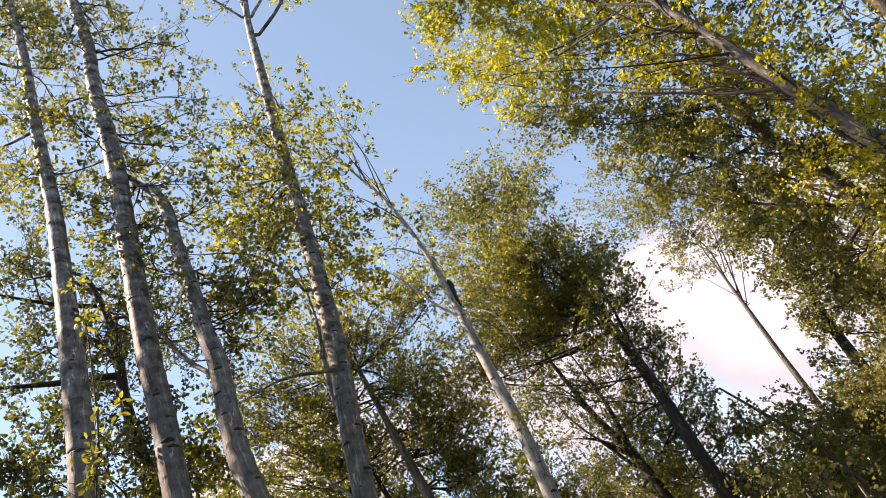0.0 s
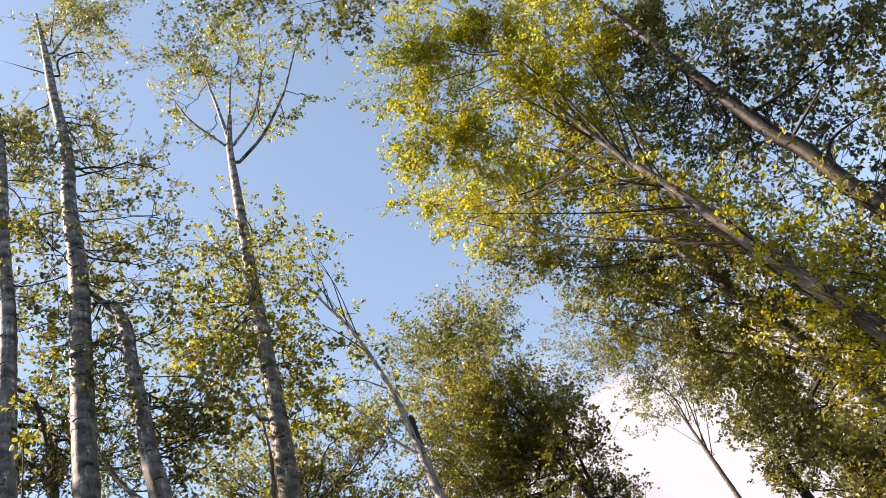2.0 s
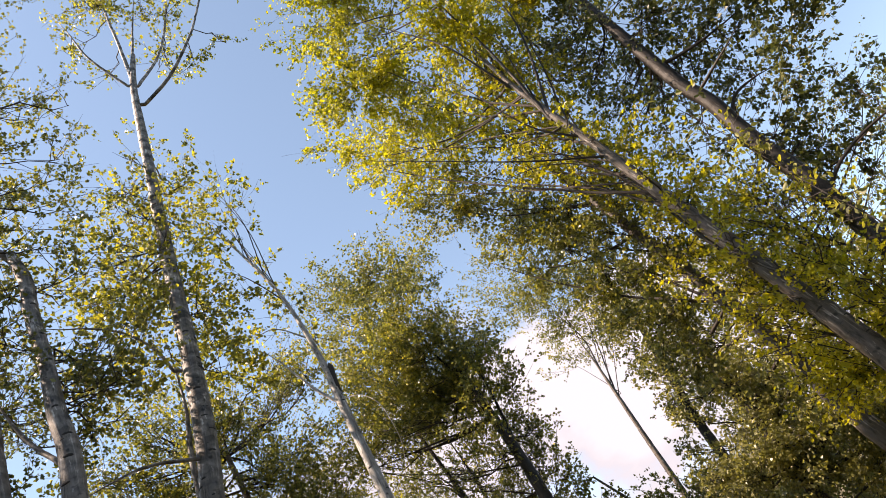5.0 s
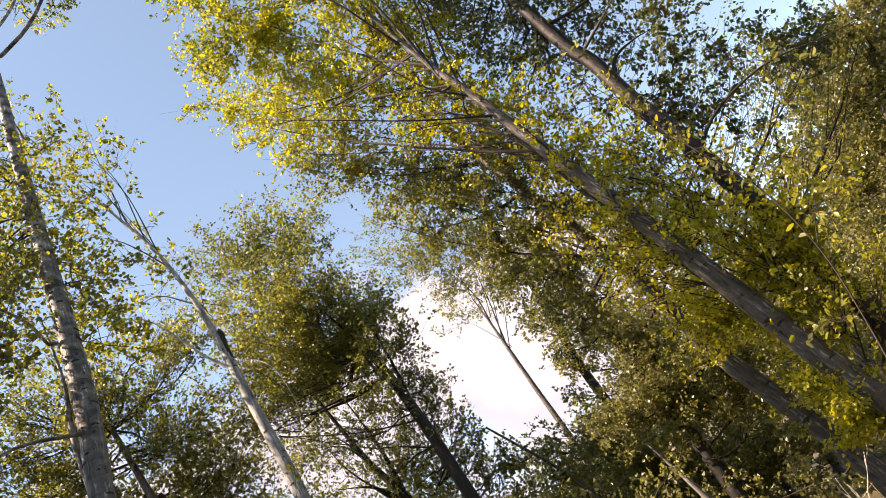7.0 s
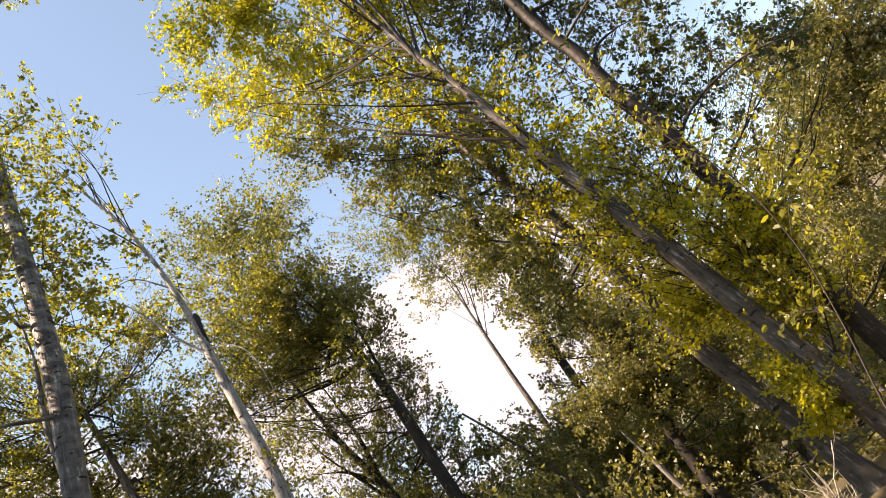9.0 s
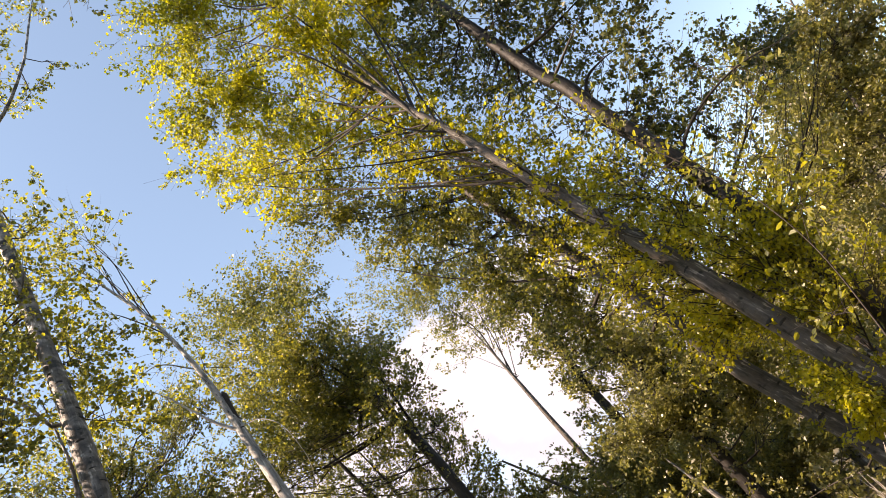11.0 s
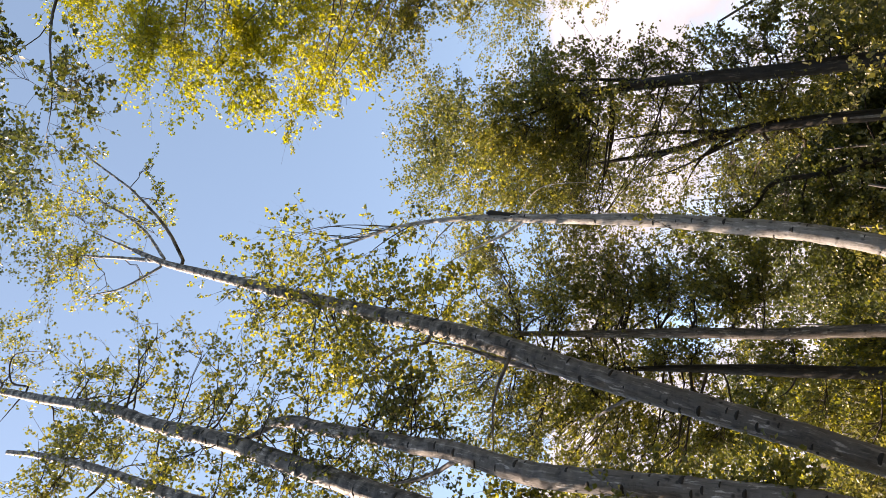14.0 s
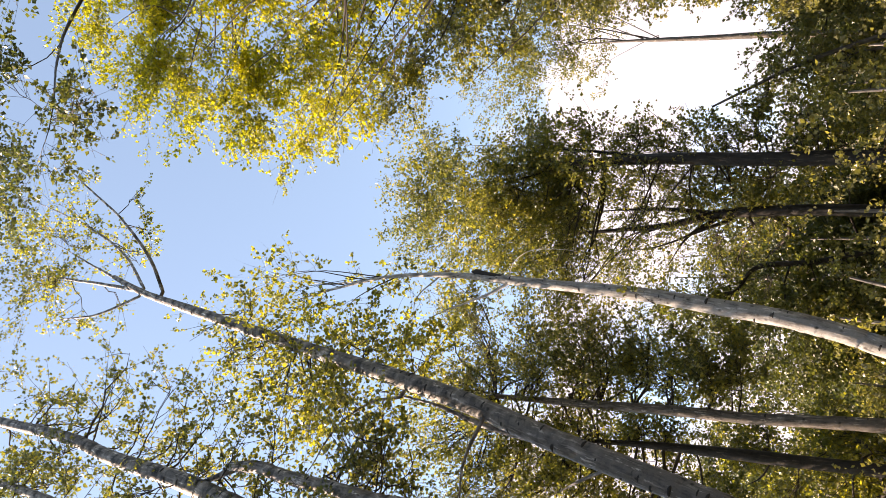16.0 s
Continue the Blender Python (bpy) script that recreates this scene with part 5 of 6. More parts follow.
tree("alder_tree", "big leaning alder with a golden yellow crown",
     [(2.713, 9.521, -0.15, 0.249), (2.685, 9.529, 0.3, 0.211), (2.62, 9.547, 1.361, 0.199), (2.556, 9.564, 2.184, 0.187), (2.468, 9.589, 3.351, 0.17), (2.357, 9.619, 4.665, 0.15), (2.249, 9.649, 5.819, 0.133), (2.14, 9.679, 7.123, 0.11), (2.047, 9.704, 8.317, 0.088), (1.932, 9.736, 9.46, 0.068), (1.872, 9.752, 10.611, 0.051), (1.888, 9.748, 11.964, 0.037), (2.071, 9.698, 13.436, 0.022)],
     limbs=[[(2.047, 9.704, 8.317, 0.031), (1.511, 9.478, 9.101, 0.023), (1.144, 9.205, 10.49, 0.019), (0.714, 9.323, 12.34, 0.012)],
            [(1.948, 9.732, 8.828, 0.026), (1.056, 10.256, 10.038, 0.023), (-0.001, 10.826, 11.427, 0.018), (-0.853, 11.06, 13.476, 0.013)],
            [(2.072, 9.697, 7.752, 0.028), (1.073, 9.412, 8.494, 0.023), (-0.158, 9.189, 9.712, 0.016), (-1.399, 9.53, 11.428, 0.011)],
            [(1.932, 9.736, 9.46, 0.024), (2.247, 9.836, 10.982, 0.02), (2.705, 9.897, 12.609, 0.012)],
            [(2.124, 9.683, 7.524, 0.022), (1.279, 10.288, 9.273, 0.02), (0.292, 10.933, 10.053, 0.015), (-1.399, 11.396, 10.79, 0.011)],
            [(2.205, 9.661, 6.526, 0.021), (1.587, 9.644, 8.028, 0.018), (0.608, 9.726, 8.73, 0.013), (-0.685, 10.081, 8.983, 0.01)],
            [(1.89, 9.747, 9.061, 0.057), (1.965, 9.54, 10.546, 0.046), (1.991, 9.346, 11.718, 0.043), (1.998, 9.344, 13.195, 0.04), (2.426, 9.227, 15.041, 0.025)],
            [(2.073, 9.697, 13.633, 0.036), (1.552, 9.653, 14.269, 0.024), (1.285, 9.54, 14.977, 0.019), (0.707, 9.699, 15.872, 0.013)],
            [(1.948, 9.731, 9.206, 0.043), (2.574, 9.746, 10.699, 0.041), (2.911, 9.84, 11.957, 0.033), (2.82, 9.865, 13.099, 0.029), (2.673, 9.906, 15.549, 0.019)],
            [(1.835, 9.763, 10.259, 0.041), (1.666, 9.436, 10.729, 0.031), (1.435, 9.126, 11.566, 0.026), (0.841, 9.289, 13.432, 0.023), (0.337, 9.427, 15.045, 0.013)],
            [(1.693, 9.802, 14.572, 0.025), (2.047, 9.984, 15.923, 0.02), (1.691, 10.362, 18.837, 0.015)],
            [(2.513, 9.576, 1.732, 0.102), (2.517, 9.809, 2.364, 0.1), (2.478, 10.053, 3.33, 0.092), (2.332, 10.093, 4.67, 0.078), (2.211, 10.126, 5.866, 0.065), (2.096, 10.157, 7.222, 0.051), (1.824, 10.232, 8.593, 0.034)]],
     crowns=[[(0.555, 10.235, 16.377, 1.171, 0.896), (2.211, 10.564, 15.831, 1.153, 1.114), (1.845, 9.685, 12.414, 1.014, 1.132), (0.169, 10.733, 14.383, 1.108, 1.148), (-1.194, 10.715, 14.108, 0.58, 0.42), (-2.489, 11.462, 14.436, 0.273, 0.3), (-1.562, 11.796, 13.884, 0.551, 0.36), (0.338, 11.275, 12.98, 1.071, 0.54), (1.659, 10.324, 11.357, 0.943, 0.54), (-0.783, 10.994, 11.428, 0.643, 0.3), (0.071, 11.544, 11.318, 0.892, 0.42), (-0.839, 11.009, 17.03, 0.624, 0.3), (3.578, 10.189, 12.28, 0.796, 0.874), (3.52, 9.813, 13.185, 0.931, 0.48), (3.621, 9.786, 15.655, 1.163, 0.737), (2.63, 10.058, 17.841, 1.144, 0.48)],
             [(1.471, 10.376, 18.261, 0.887, 0.36), (1.804, 10.676, 9.868, 0.735, 0.42), (-1.292, 12.289, 17.99, 0.392, 0.06), (0.505, 11.432, 15.285, 1.024, 0.151), (0.928, 12.209, 14.735, 1.205, 0.065), (1.569, 11.294, 12.736, 0.835, 0.06), (1.956, 11.171, 11.547, 0.798, 0.076), (-1.138, 13.45, 15.71, 0.941, 0.162), (0.511, 12.536, 13.564, 0.852, 0.094), (1.353, 12.177, 12.371, 0.849, 0.443), (1.941, 11.615, 10.911, 0.755, 0.06), (2.374, 12.252, 10.445, 0.895, 0.06), (-1.605, 11.891, 12.776, 0.373, 0.06), (1.173, 10.744, 9.416, 0.65, 0.253), (1.774, 11.581, 8.952, 0.756, 0.06), (2.073, 10.718, 7.932, 0.787, 0.097)],
             [(3.205, 11.507, 7.497, 0.728, 0.077), (-0.408, 11.855, 18.421, 1.08, 0.06), (0.019, 11.382, 15.693, 1.204, 0.069), (-0.253, 12.33, 14.404, 0.945, 0.076), (-0.498, 12.849, 14.329, 1.216, 0.282), (-1.231, 11.427, 15.018, 0.597, 0.06), (2.772, 10.272, 16.254, 0.965, 0.06), (3.487, 10.706, 13.989, 0.843, 0.128), (4.059, 10.992, 14.285, 1.109, 0.142), (-0.399, 10.996, 17.338, 0.974, 0.082), (0.47, 11.533, 17.289, 1.14, 0.06), (1.535, 11.314, 16.119, 1.154, 0.06), (2.758, 11.077, 13.795, 0.817, 0.117), (3.168, 11.459, 13.56, 1.128, 0.149), (-0.057, 10.865, 15.082, 0.9, 0.062), (3.124, 11.97, 12.327, 0.915, 0.29)],
             [(0.7, 13.573, 14.012, 0.887, 0.291), (1.638, 11.199, 11.094, 0.876, 0.06), (2.185, 11.945, 9.756, 0.878, 0.19), (2.695, 10.208, 8.07, 0.595, 0.156), (2.621, 10.323, 6.921, 0.631, 0.126), (2.404, 10.897, 6.43, 0.681, 0.179), (-0.44, 11.715, 13.782, 0.915, 0.06), (0.302, 12.571, 14.197, 1.192, 0.06), (0.595, 12.769, 13.052, 0.872, 0.206), (2.346, 11.506, 9.344, 0.679, 0.06), (2.628, 11.058, 8.687, 0.633, 0.106), (-1.696, 11.977, 13.986, 0.455, 0.06), (1.427, 10.667, 8.821, 0.727, 0.06), (2.303, 10.82, 7.021, 0.588, 0.284), (2.422, 10.836, 6.336, 0.684, 0.084), (3.316, 11.667, 13.638, 0.882, 0.076)],
             [(2.44, 10.511, 11.257, 0.965, 0.234), (2.208, 11.125, 10.376, 0.814, 0.134), (2.313, 11.409, 9.151, 0.903, 0.06), (2.809, 11.893, 16.204, 1.086, 0.167), (1.654, 10.859, 13.466, 0.859, 0.105), (1.713, 10.448, 11.694, 0.82, 0.06), (1.255, 11.75, 10.685, 0.865, 0.06), (1.446, 11.949, 10.029, 0.886, 0.137), (0.636, 11.341, 16.022, 1.184, 0.06), (-0.385, 11.379, 19.236, 0.948, 0.075), (-0.687, 12.19, 13.434, 0.943, 0.074), (-1.536, 12.949, 14.92, 0.67, 0.06), (1.453, 11.126, 11.335, 0.702, 0.132), (-0.325, 11.234, 15.532, 1.017, 0.06), (-1.045, 13.68, 15.144, 1.03, 0.16), (-0.634, 12.572, 12.519, 1.066, 0.06)],
             [(3.534, 11.006, 15.17, 1.179, 0.064), (5.18, 11.336, 13.666, 1.165, 0.106), (2.606, 11.803, 12.053, 0.763, 0.06), (0.292, 12.522, 12.365, 1.095, 0.06), (1.945, 12.397, 10.914, 0.863, 0.06), (2.048, 11.697, 9.799, 0.747, 0.06), (3.11, 10.35, 7.206, 0.63, 0.06), (0.93, 10.056, 8.879, 0.816, 0.06), (2.443, 12.055, 8.322, 0.941, 0.06), (2.584, 10.227, 6.748, 0.786, 0.06), (0.982, 13.565, 14.029, 1.113, 0.079), (2.496, 11.117, 7.167, 0.587, 0.06), (2.754, 10.895, 6.773, 0.622, 0.06), (2.747, 11.797, 9.625, 0.673, 0.06), (1.597, 11.29, 9.137, 0.912, 0.06), (-1.805, 13.508, 15.527, 0.567, 0.06)],
             [(-0.472, 10.956, 15.213, 0.815, 0.06), (-1.236, 10.956, 12.07, 0.536, 0.06), (-2.326, 11.789, 15.175, 0.524, 0.06), (0.95, 11.906, 20.413, 1.041, 0.06), (4.008, 10.81, 14.94, 0.823, 0.063), (0.459, 12.096, 12.331, 0.808, 0.061), (1.726, 11.952, 11.568, 1.005, 0.06), (2.603, 11.245, 9.676, 0.73, 0.06), (2.509, 10.543, 7.089, 0.795, 0.06), (2.905, 12.086, 8.386, 0.744, 0.06), (2.456, 10.606, 11.571, 0.979, 0.06), (1.97, 10.531, 8.427, 0.821, 0.06), (1.771, 10.633, 10.399, 0.706, 0.06), (1.265, 11.611, 9.774, 0.657, 0.06), (-1.306, 11.255, 12.221, 0.521, 0.06), (-1.316, 12.437, 12.4, 0.693, 0.06)],
             [(3.856, 10.597, 14.963, 0.818, 0.06), (2.751, 10.513, 10.305, 0.654, 0.201), (1.386, 11.037, 10.599, 0.791, 0.06), (2.774, 12.558, 10.633, 0.911, 0.06), (3.101, 11.011, 8.388, 0.901, 0.06), (3.262, 11.018, 7.87, 0.669, 0.06), (2.625, 10.716, 6.849, 0.783, 0.06), (2.269, 11.796, 8.238, 0.714, 0.06), (2.463, 11.465, 7.699, 0.865, 0.06), (2.98, 11.888, 12.209, 1.062, 0.06), (2.349, 10.818, 8.837, 0.765, 0.06), (1.394, 11.95, 11.547, 0.925, 0.06), (1.805, 11.156, 9.674, 0.688, 0.06), (-1.502, 12.742, 14.03, 0.573, 0.06), (-0.848, 11.665, 12.906, 0.94, 0.06), (3.331, 9.76, 14.142, 1.019, 0.06)],
             [(1.745, 11.591, 10.507, 0.691, 0.06), (2.334, 12.188, 10.367, 0.947, 0.06), (2.467, 10.182, 8.051, 0.687, 0.114), (2.791, 11.807, 7.258, 0.826, 0.06), (2.287, 10.949, 7.218, 0.772, 0.06), (2.181, 11.828, 9.54, 0.849, 0.06), (-1.527, 12.425, 13.674, 0.51, 0.06)],
             [(1.89, 8.73, 8.32, 0.33, 0.09), (2.04, 9.51, 8.18, 0.37, 0.09), (2.03, 8.71, 6.85, 0.35, 0.09), (2.05, 9.14, 6.33, 0.32, 0.09), (2.35, 9.36, 6.29, 0.32, 0.09), (2.14, 9.02, 5.31, 0.36, 0.09), (2.32, 9.02, 4.7, 0.37, 0.09), (2.25, 9.39, 4.27, 0.41, 0.09)]],
     hue="gold", seed=22, knots=40, size=0.068, rough=True, kite=True, whips=26, cover=0.86)

tree("alder_tree", "grey alder with pale bark patches, green crown",
     [(2.514, 11.734, -0.15, 0.249), (2.423, 11.753, 0.799, 0.199), (2.296, 11.779, 1.853, 0.184), (2.153, 11.808, 2.903, 0.176), (2.118, 11.816, 3.932, 0.16), (2.109, 11.817, 4.883, 0.147), (1.972, 11.846, 6.361, 0.136), (1.847, 11.871, 7.474, 0.121), (1.749, 11.892, 8.549, 0.098), (1.677, 11.907, 9.188, 0.084), (1.565, 11.93, 10.203, 0.063), (1.402, 11.963, 11.455, 0.042)],
     limbs=[[(1.749, 11.892, 8.549, 0.049), (1.02, 12.042, 9.182, 0.039), (0.284, 12.194, 9.903, 0.029), (-0.344, 12.323, 10.869, 0.018)],
            [(1.847, 11.871, 7.474, 0.047), (1.063, 12.278, 7.879, 0.038), (0.279, 12.685, 8.58, 0.029), (-0.42, 12.829, 9.379, 0.018)]],
     crowns=[[(0.076, 12.237, 10.938, 0.84, 0.42), (0.311, 12.678, 9.829, 0.893, 0.42), (-0.746, 12.406, 11.772, 0.745, 0.33), (0.875, 12.072, 8.64, 0.774, 0.625), (0.032, 13.063, 8.867, 0.71, 0.33), (0.876, 12.725, 7.477, 0.832, 0.6), (1.048, 12.69, 6.473, 0.856, 0.66), (1.406, 11.309, 7.734, 0.509, 0.42), (0.991, 12.702, 5.614, 0.796, 0.6), (-0.523, 12.85, 9.683, 0.278, 0.24), (1.32, 11.163, 6.64, 0.581, 0.54), (-0.247, 13.426, 11.305, 0.809, 0.134), (1.427, 11.567, 8.212, 0.768, 0.133), (1.648, 11.644, 7.274, 0.657, 0.172), (0.663, 13.184, 10.724, 0.971, 0.06), (1.368, 12.543, 9.621, 1, 0.06)],
             [(2.243, 12.372, 8.944, 0.795, 0.285), (1.942, 11.562, 8.161, 0.914, 0.079), (1.219, 12.339, 8.461, 0.903, 0.06), (1.335, 13.11, 8.223, 0.754, 0.06), (2.186, 12.323, 7.022, 0.648, 0.41), (2.147, 11.794, 8.705, 0.922, 0.092), (1.99, 11.813, 6.911, 0.863, 0.134), (-0.176, 13.689, 11.248, 0.81, 0.06), (2.077, 11.385, 8.277, 0.648, 0.06), (0.441, 14.359, 11.447, 0.976, 0.107), (1.271, 12.569, 9.158, 0.941, 0.109), (1.822, 12.071, 7.629, 0.914, 0.06), (2.107, 11.313, 6.987, 0.722, 0.085), (-0.324, 12.629, 11.03, 0.799, 0.103), (-1.056, 13.91, 13.077, 1.137, 0.06), (2.024, 11.824, 8.022, 0.786, 0.091)],
             [(2.314, 12.393, 8.517, 0.884, 0.06), (0.682, 13.431, 10.523, 0.814, 0.082), (1.263, 12.904, 9.236, 0.846, 0.06), (-0.481, 13.136, 11.107, 0.62, 0.06), (2.186, 12.929, 8.801, 0.689, 0.06), (0.801, 13.998, 9.485, 0.897, 0.06), (0.725, 13.888, 9.365, 0.786, 0.06), (1.805, 13.201, 8.51, 0.915, 0.06), (1.142, 12.199, 9.582, 0.92, 0.06), (-0.934, 13.676, 12.025, 0.687, 0.06)]],
     hue="mixed", seed=23, knots=30, size=0.064, rough=True, kite=True, whips=5, cover=1.1)

tree("alder_tree", "shaded forked alder with green leaves overhead",
     [(3.379, 9.942, -0.15, 0.22), (3.404, 9.933, 0.3, 0.186), (3.49, 9.903, 1.79, 0.176), (3.573, 9.874, 2.956, 0.171), (3.646, 9.848, 4.164, 0.165), (3.699, 9.829, 5.487, 0.158), (3.69, 9.833, 6.411, 0.156), (3.755, 9.81, 7.36, 0.148), (3.706, 9.827, 7.981, 0.138), (3.764, 9.806, 9.346, 0.117), (3.86, 9.773, 11.238, 0.083), (3.953, 9.74, 13.19, 0.055)],
     limbs=[[(3.658, 9.844, 5.06, 0.045), (4.202, 9.811, 5.325, 0.033), (4.831, 9.749, 5.402, 0.029), (5.334, 9.571, 5.278, 0.024), (5.833, 9.396, 4.984, 0.02), (6.564, 9.138, 4.624, 0.015)],
            [(3.753, 9.81, 6.908, 0.04), (4.112, 9.922, 7.241, 0.041), (4.539, 10.011, 7.317, 0.032), (4.963, 9.861, 7.119, 0.022)],
            [(3.763, 9.807, 7.632, 0.036), (4.169, 9.425, 7.614, 0.031), (4.679, 9.007, 7.605, 0.021)],
            [(3.695, 9.831, 8.532, 0.042), (4.485, 9.712, 8.269, 0.037), (5.487, 9.517, 8.134, 0.023)],
            [(4.377, 9.59, 13.456, 0.07), (3.388, 7.871, 13.151, 0.052), (2.892, 5.979, 11.571, 0.038), (2.47, 6.127, 12.954, 0.032), (1.874, 6.337, 14.039, 0.025)],
            [(3.684, 9.835, 15.46, 0.058), (1.619, 7.859, 15.447, 0.04), (0.062, 5.704, 12.761, 0.027), (-0.851, 6.025, 14.658, 0.02)]],
     crowns=[[(3.578, 9.872, 10.509, 0.717, 0.432), (4.365, 9.595, 9.533, 0.761, 0.723), (4.98, 9.378, 8.621, 0.709, 0.669), (5.516, 9.189, 7.826, 0.664, 1.132), (4.797, 9.442, 7.054, 0.606, 0.54), (4.756, 10.093, 8.168, 0.544, 0.432), (3.48, 10.384, 9.358, 0.597, 0.432), (4.512, 10.179, 6.641, 0.499, 0.36), (5.282, 9.271, 9.528, 0.648, 0.573), (1.688, 4.813, 13.295, 0.471, 0.185), (1.298, 4.95, 12.375, 0.37, 0.161), (-0.511, 5.588, 14.648, 0.581, 0.185), (-0.825, 5.698, 13.351, 0.503, 0.079), (0.201, 5.336, 11.3, 0.358, 0.069), (3.414, 8.339, 18.548, 0.598, 0.107), (-1.086, 5.79, 16.081, 0.537, 0.214)],
             [(-4.214, 6.892, 20.119, 0.684, 0.136), (-0.684, 5.648, 13.613, 0.47, 0.069), (-2.452, 6.271, 19.003, 0.629, 0.184), (0.141, 5.358, 11.506, 0.325, 0.06), (4.589, 7.925, 19.675, 0.663, 0.136), (4.922, 10.194, 6.901, 0.457, 0.706), (5.356, 10.041, 6.369, 0.442, 0.63), (5.806, 9.882, 5.802, 0.384, 0.629), (4.249, 10.59, 5.599, 0.269, 0.42), (4.591, 10.469, 5.123, 0.262, 0.476), (3.464, 11.123, 10.239, 0.915, 0.06), (4.078, 10.63, 8.696, 0.643, 0.06), (5.802, 10.424, 5.981, 0.761, 0.074), (6.675, 11.102, 5.909, 0.693, 0.725), (4.011, 12.411, 9.537, 0.758, 0.06), (3.905, 10.864, 7.485, 0.874, 0.06)],
             [(4.722, 10.502, 5.953, 0.666, 0.265), (5.426, 10.746, 6.117, 0.835, 0.06), (4.32, 11.794, 5.766, 0.826, 0.06), (5.194, 11.899, 4.982, 0.858, 0.06), (0.457, 5.594, 12.427, 0.782, 0.06), (0.097, 6.011, 11.932, 0.535, 0.06), (-0.043, 5.989, 12.621, 0.491, 0.06), (-0.861, 6.498, 14.932, 0.815, 0.06), (-3.849, 7.982, 21.996, 1.05, 0.215), (-0.832, 6.493, 15.468, 0.946, 0.06), (-0.348, 5.598, 11.941, 0.275, 0.06), (0.234, 5.704, 11.764, 0.578, 0.06), (4.435, 10.686, 12.041, 1.009, 1.25), (4.629, 9.418, 10.316, 0.803, 0.422), (5.451, 9.471, 8.95, 0.744, 0.092), (6.224, 9.518, 8.502, 0.737, 0.272)],
             [(4.061, 10.695, 11.52, 0.701, 0.068), (4.344, 9.98, 9.631, 0.666, 0.088), (4.65, 10.386, 8.742, 0.914, 0.06), (5.354, 9.369, 7.125, 0.597, 0.343), (3.39, 11.871, 10.903, 0.772, 0.436), (3.644, 11.365, 9.968, 0.776, 0.06), (4.403, 10.99, 9.17, 0.904, 0.06), (5.008, 11.14, 7.986, 0.928, 0.06), (3.602, 10.772, 7.901, 0.783, 0.06), (3.931, 10.373, 7.047, 0.606, 0.06), (4.326, 10.807, 6.387, 0.654, 0.762), (3.634, 10.39, 7.034, 0.658, 0.06), (4.847, 8.009, 19.963, 1.07, 0.44), (4.878, 9.638, 19.809, 1.12, 0.189), (2.083, 5.136, 13.355, 0.723, 0.189), (1.826, 5.722, 13.289, 0.876, 0.106)],
             [(0.911, 4.992, 12.798, 0.612, 0.488), (0.637, 6.117, 16.845, 1.075, 0.06), (-0.31, 6.166, 16.741, 1.026, 0.615), (-0.877, 5.498, 14.084, 0.784, 0.06), (-1.604, 6.318, 17.327, 0.795, 0.543), (-1.014, 6.236, 13.276, 0.435, 0.06), (-0.043, 5.876, 12.235, 0.446, 0.06), (0.293, 5.618, 11.413, 0.661, 0.06), (4.488, 10.019, 8.773, 0.745, 0.231), (5.372, 9.614, 7.767, 0.73, 0.119), (3.154, 11.182, 11.019, 0.949, 0.132), (3.317, 11.288, 9.658, 0.718, 0.06), (3.907, 10.907, 8.665, 0.752, 0.06), (4.717, 11.184, 8.254, 0.664, 0.257), (3.352, 12.692, 9.812, 1.02, 0.06), (4.188, 10.583, 6.494, 0.596, 0.06)],
             [(4.037, 10.987, 5.901, 0.821, 0.06), (3.033, 10.192, 10.859, 0.853, 0.076), (4.969, 9.807, 8.836, 0.736, 0.13), (3.092, 10.911, 10.891, 0.692, 0.239), (3.702, 11.527, 9.686, 0.851, 0.06), (4.14, 11.029, 8.958, 0.925, 0.06), (4.324, 10.689, 7.558, 0.77, 0.06), (3.572, 12.44, 9.935, 0.825, 0.06), (3.556, 10.412, 7.721, 0.79, 0.06), (3.866, 11.248, 5.808, 0.758, 0.06), (0.386, 5.798, 11.724, 0.54, 0.06), (3.897, 11.954, 9.556, 0.919, 0.06), (4.077, 10.262, 8.796, 0.749, 0.06), (4.551, 10.262, 7.512, 0.603, 0.06), (4.404, 12.382, 6.291, 0.708, 0.073), (0.487, 5.994, 12.308, 0.679, 0.06)],
             [(3.606, 11.132, 10.559, 0.767, 0.145), (4.228, 11.937, 10.369, 0.831, 0.06), (4.527, 11.488, 9.052, 0.88, 0.06), (4.695, 10.355, 8.073, 0.68, 0.064), (4.063, 11.173, 5.956, 0.81, 0.06), (3.292, 11.618, 11.634, 0.748, 0.062)]],
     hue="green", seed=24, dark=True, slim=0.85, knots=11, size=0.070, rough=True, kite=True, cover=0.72)

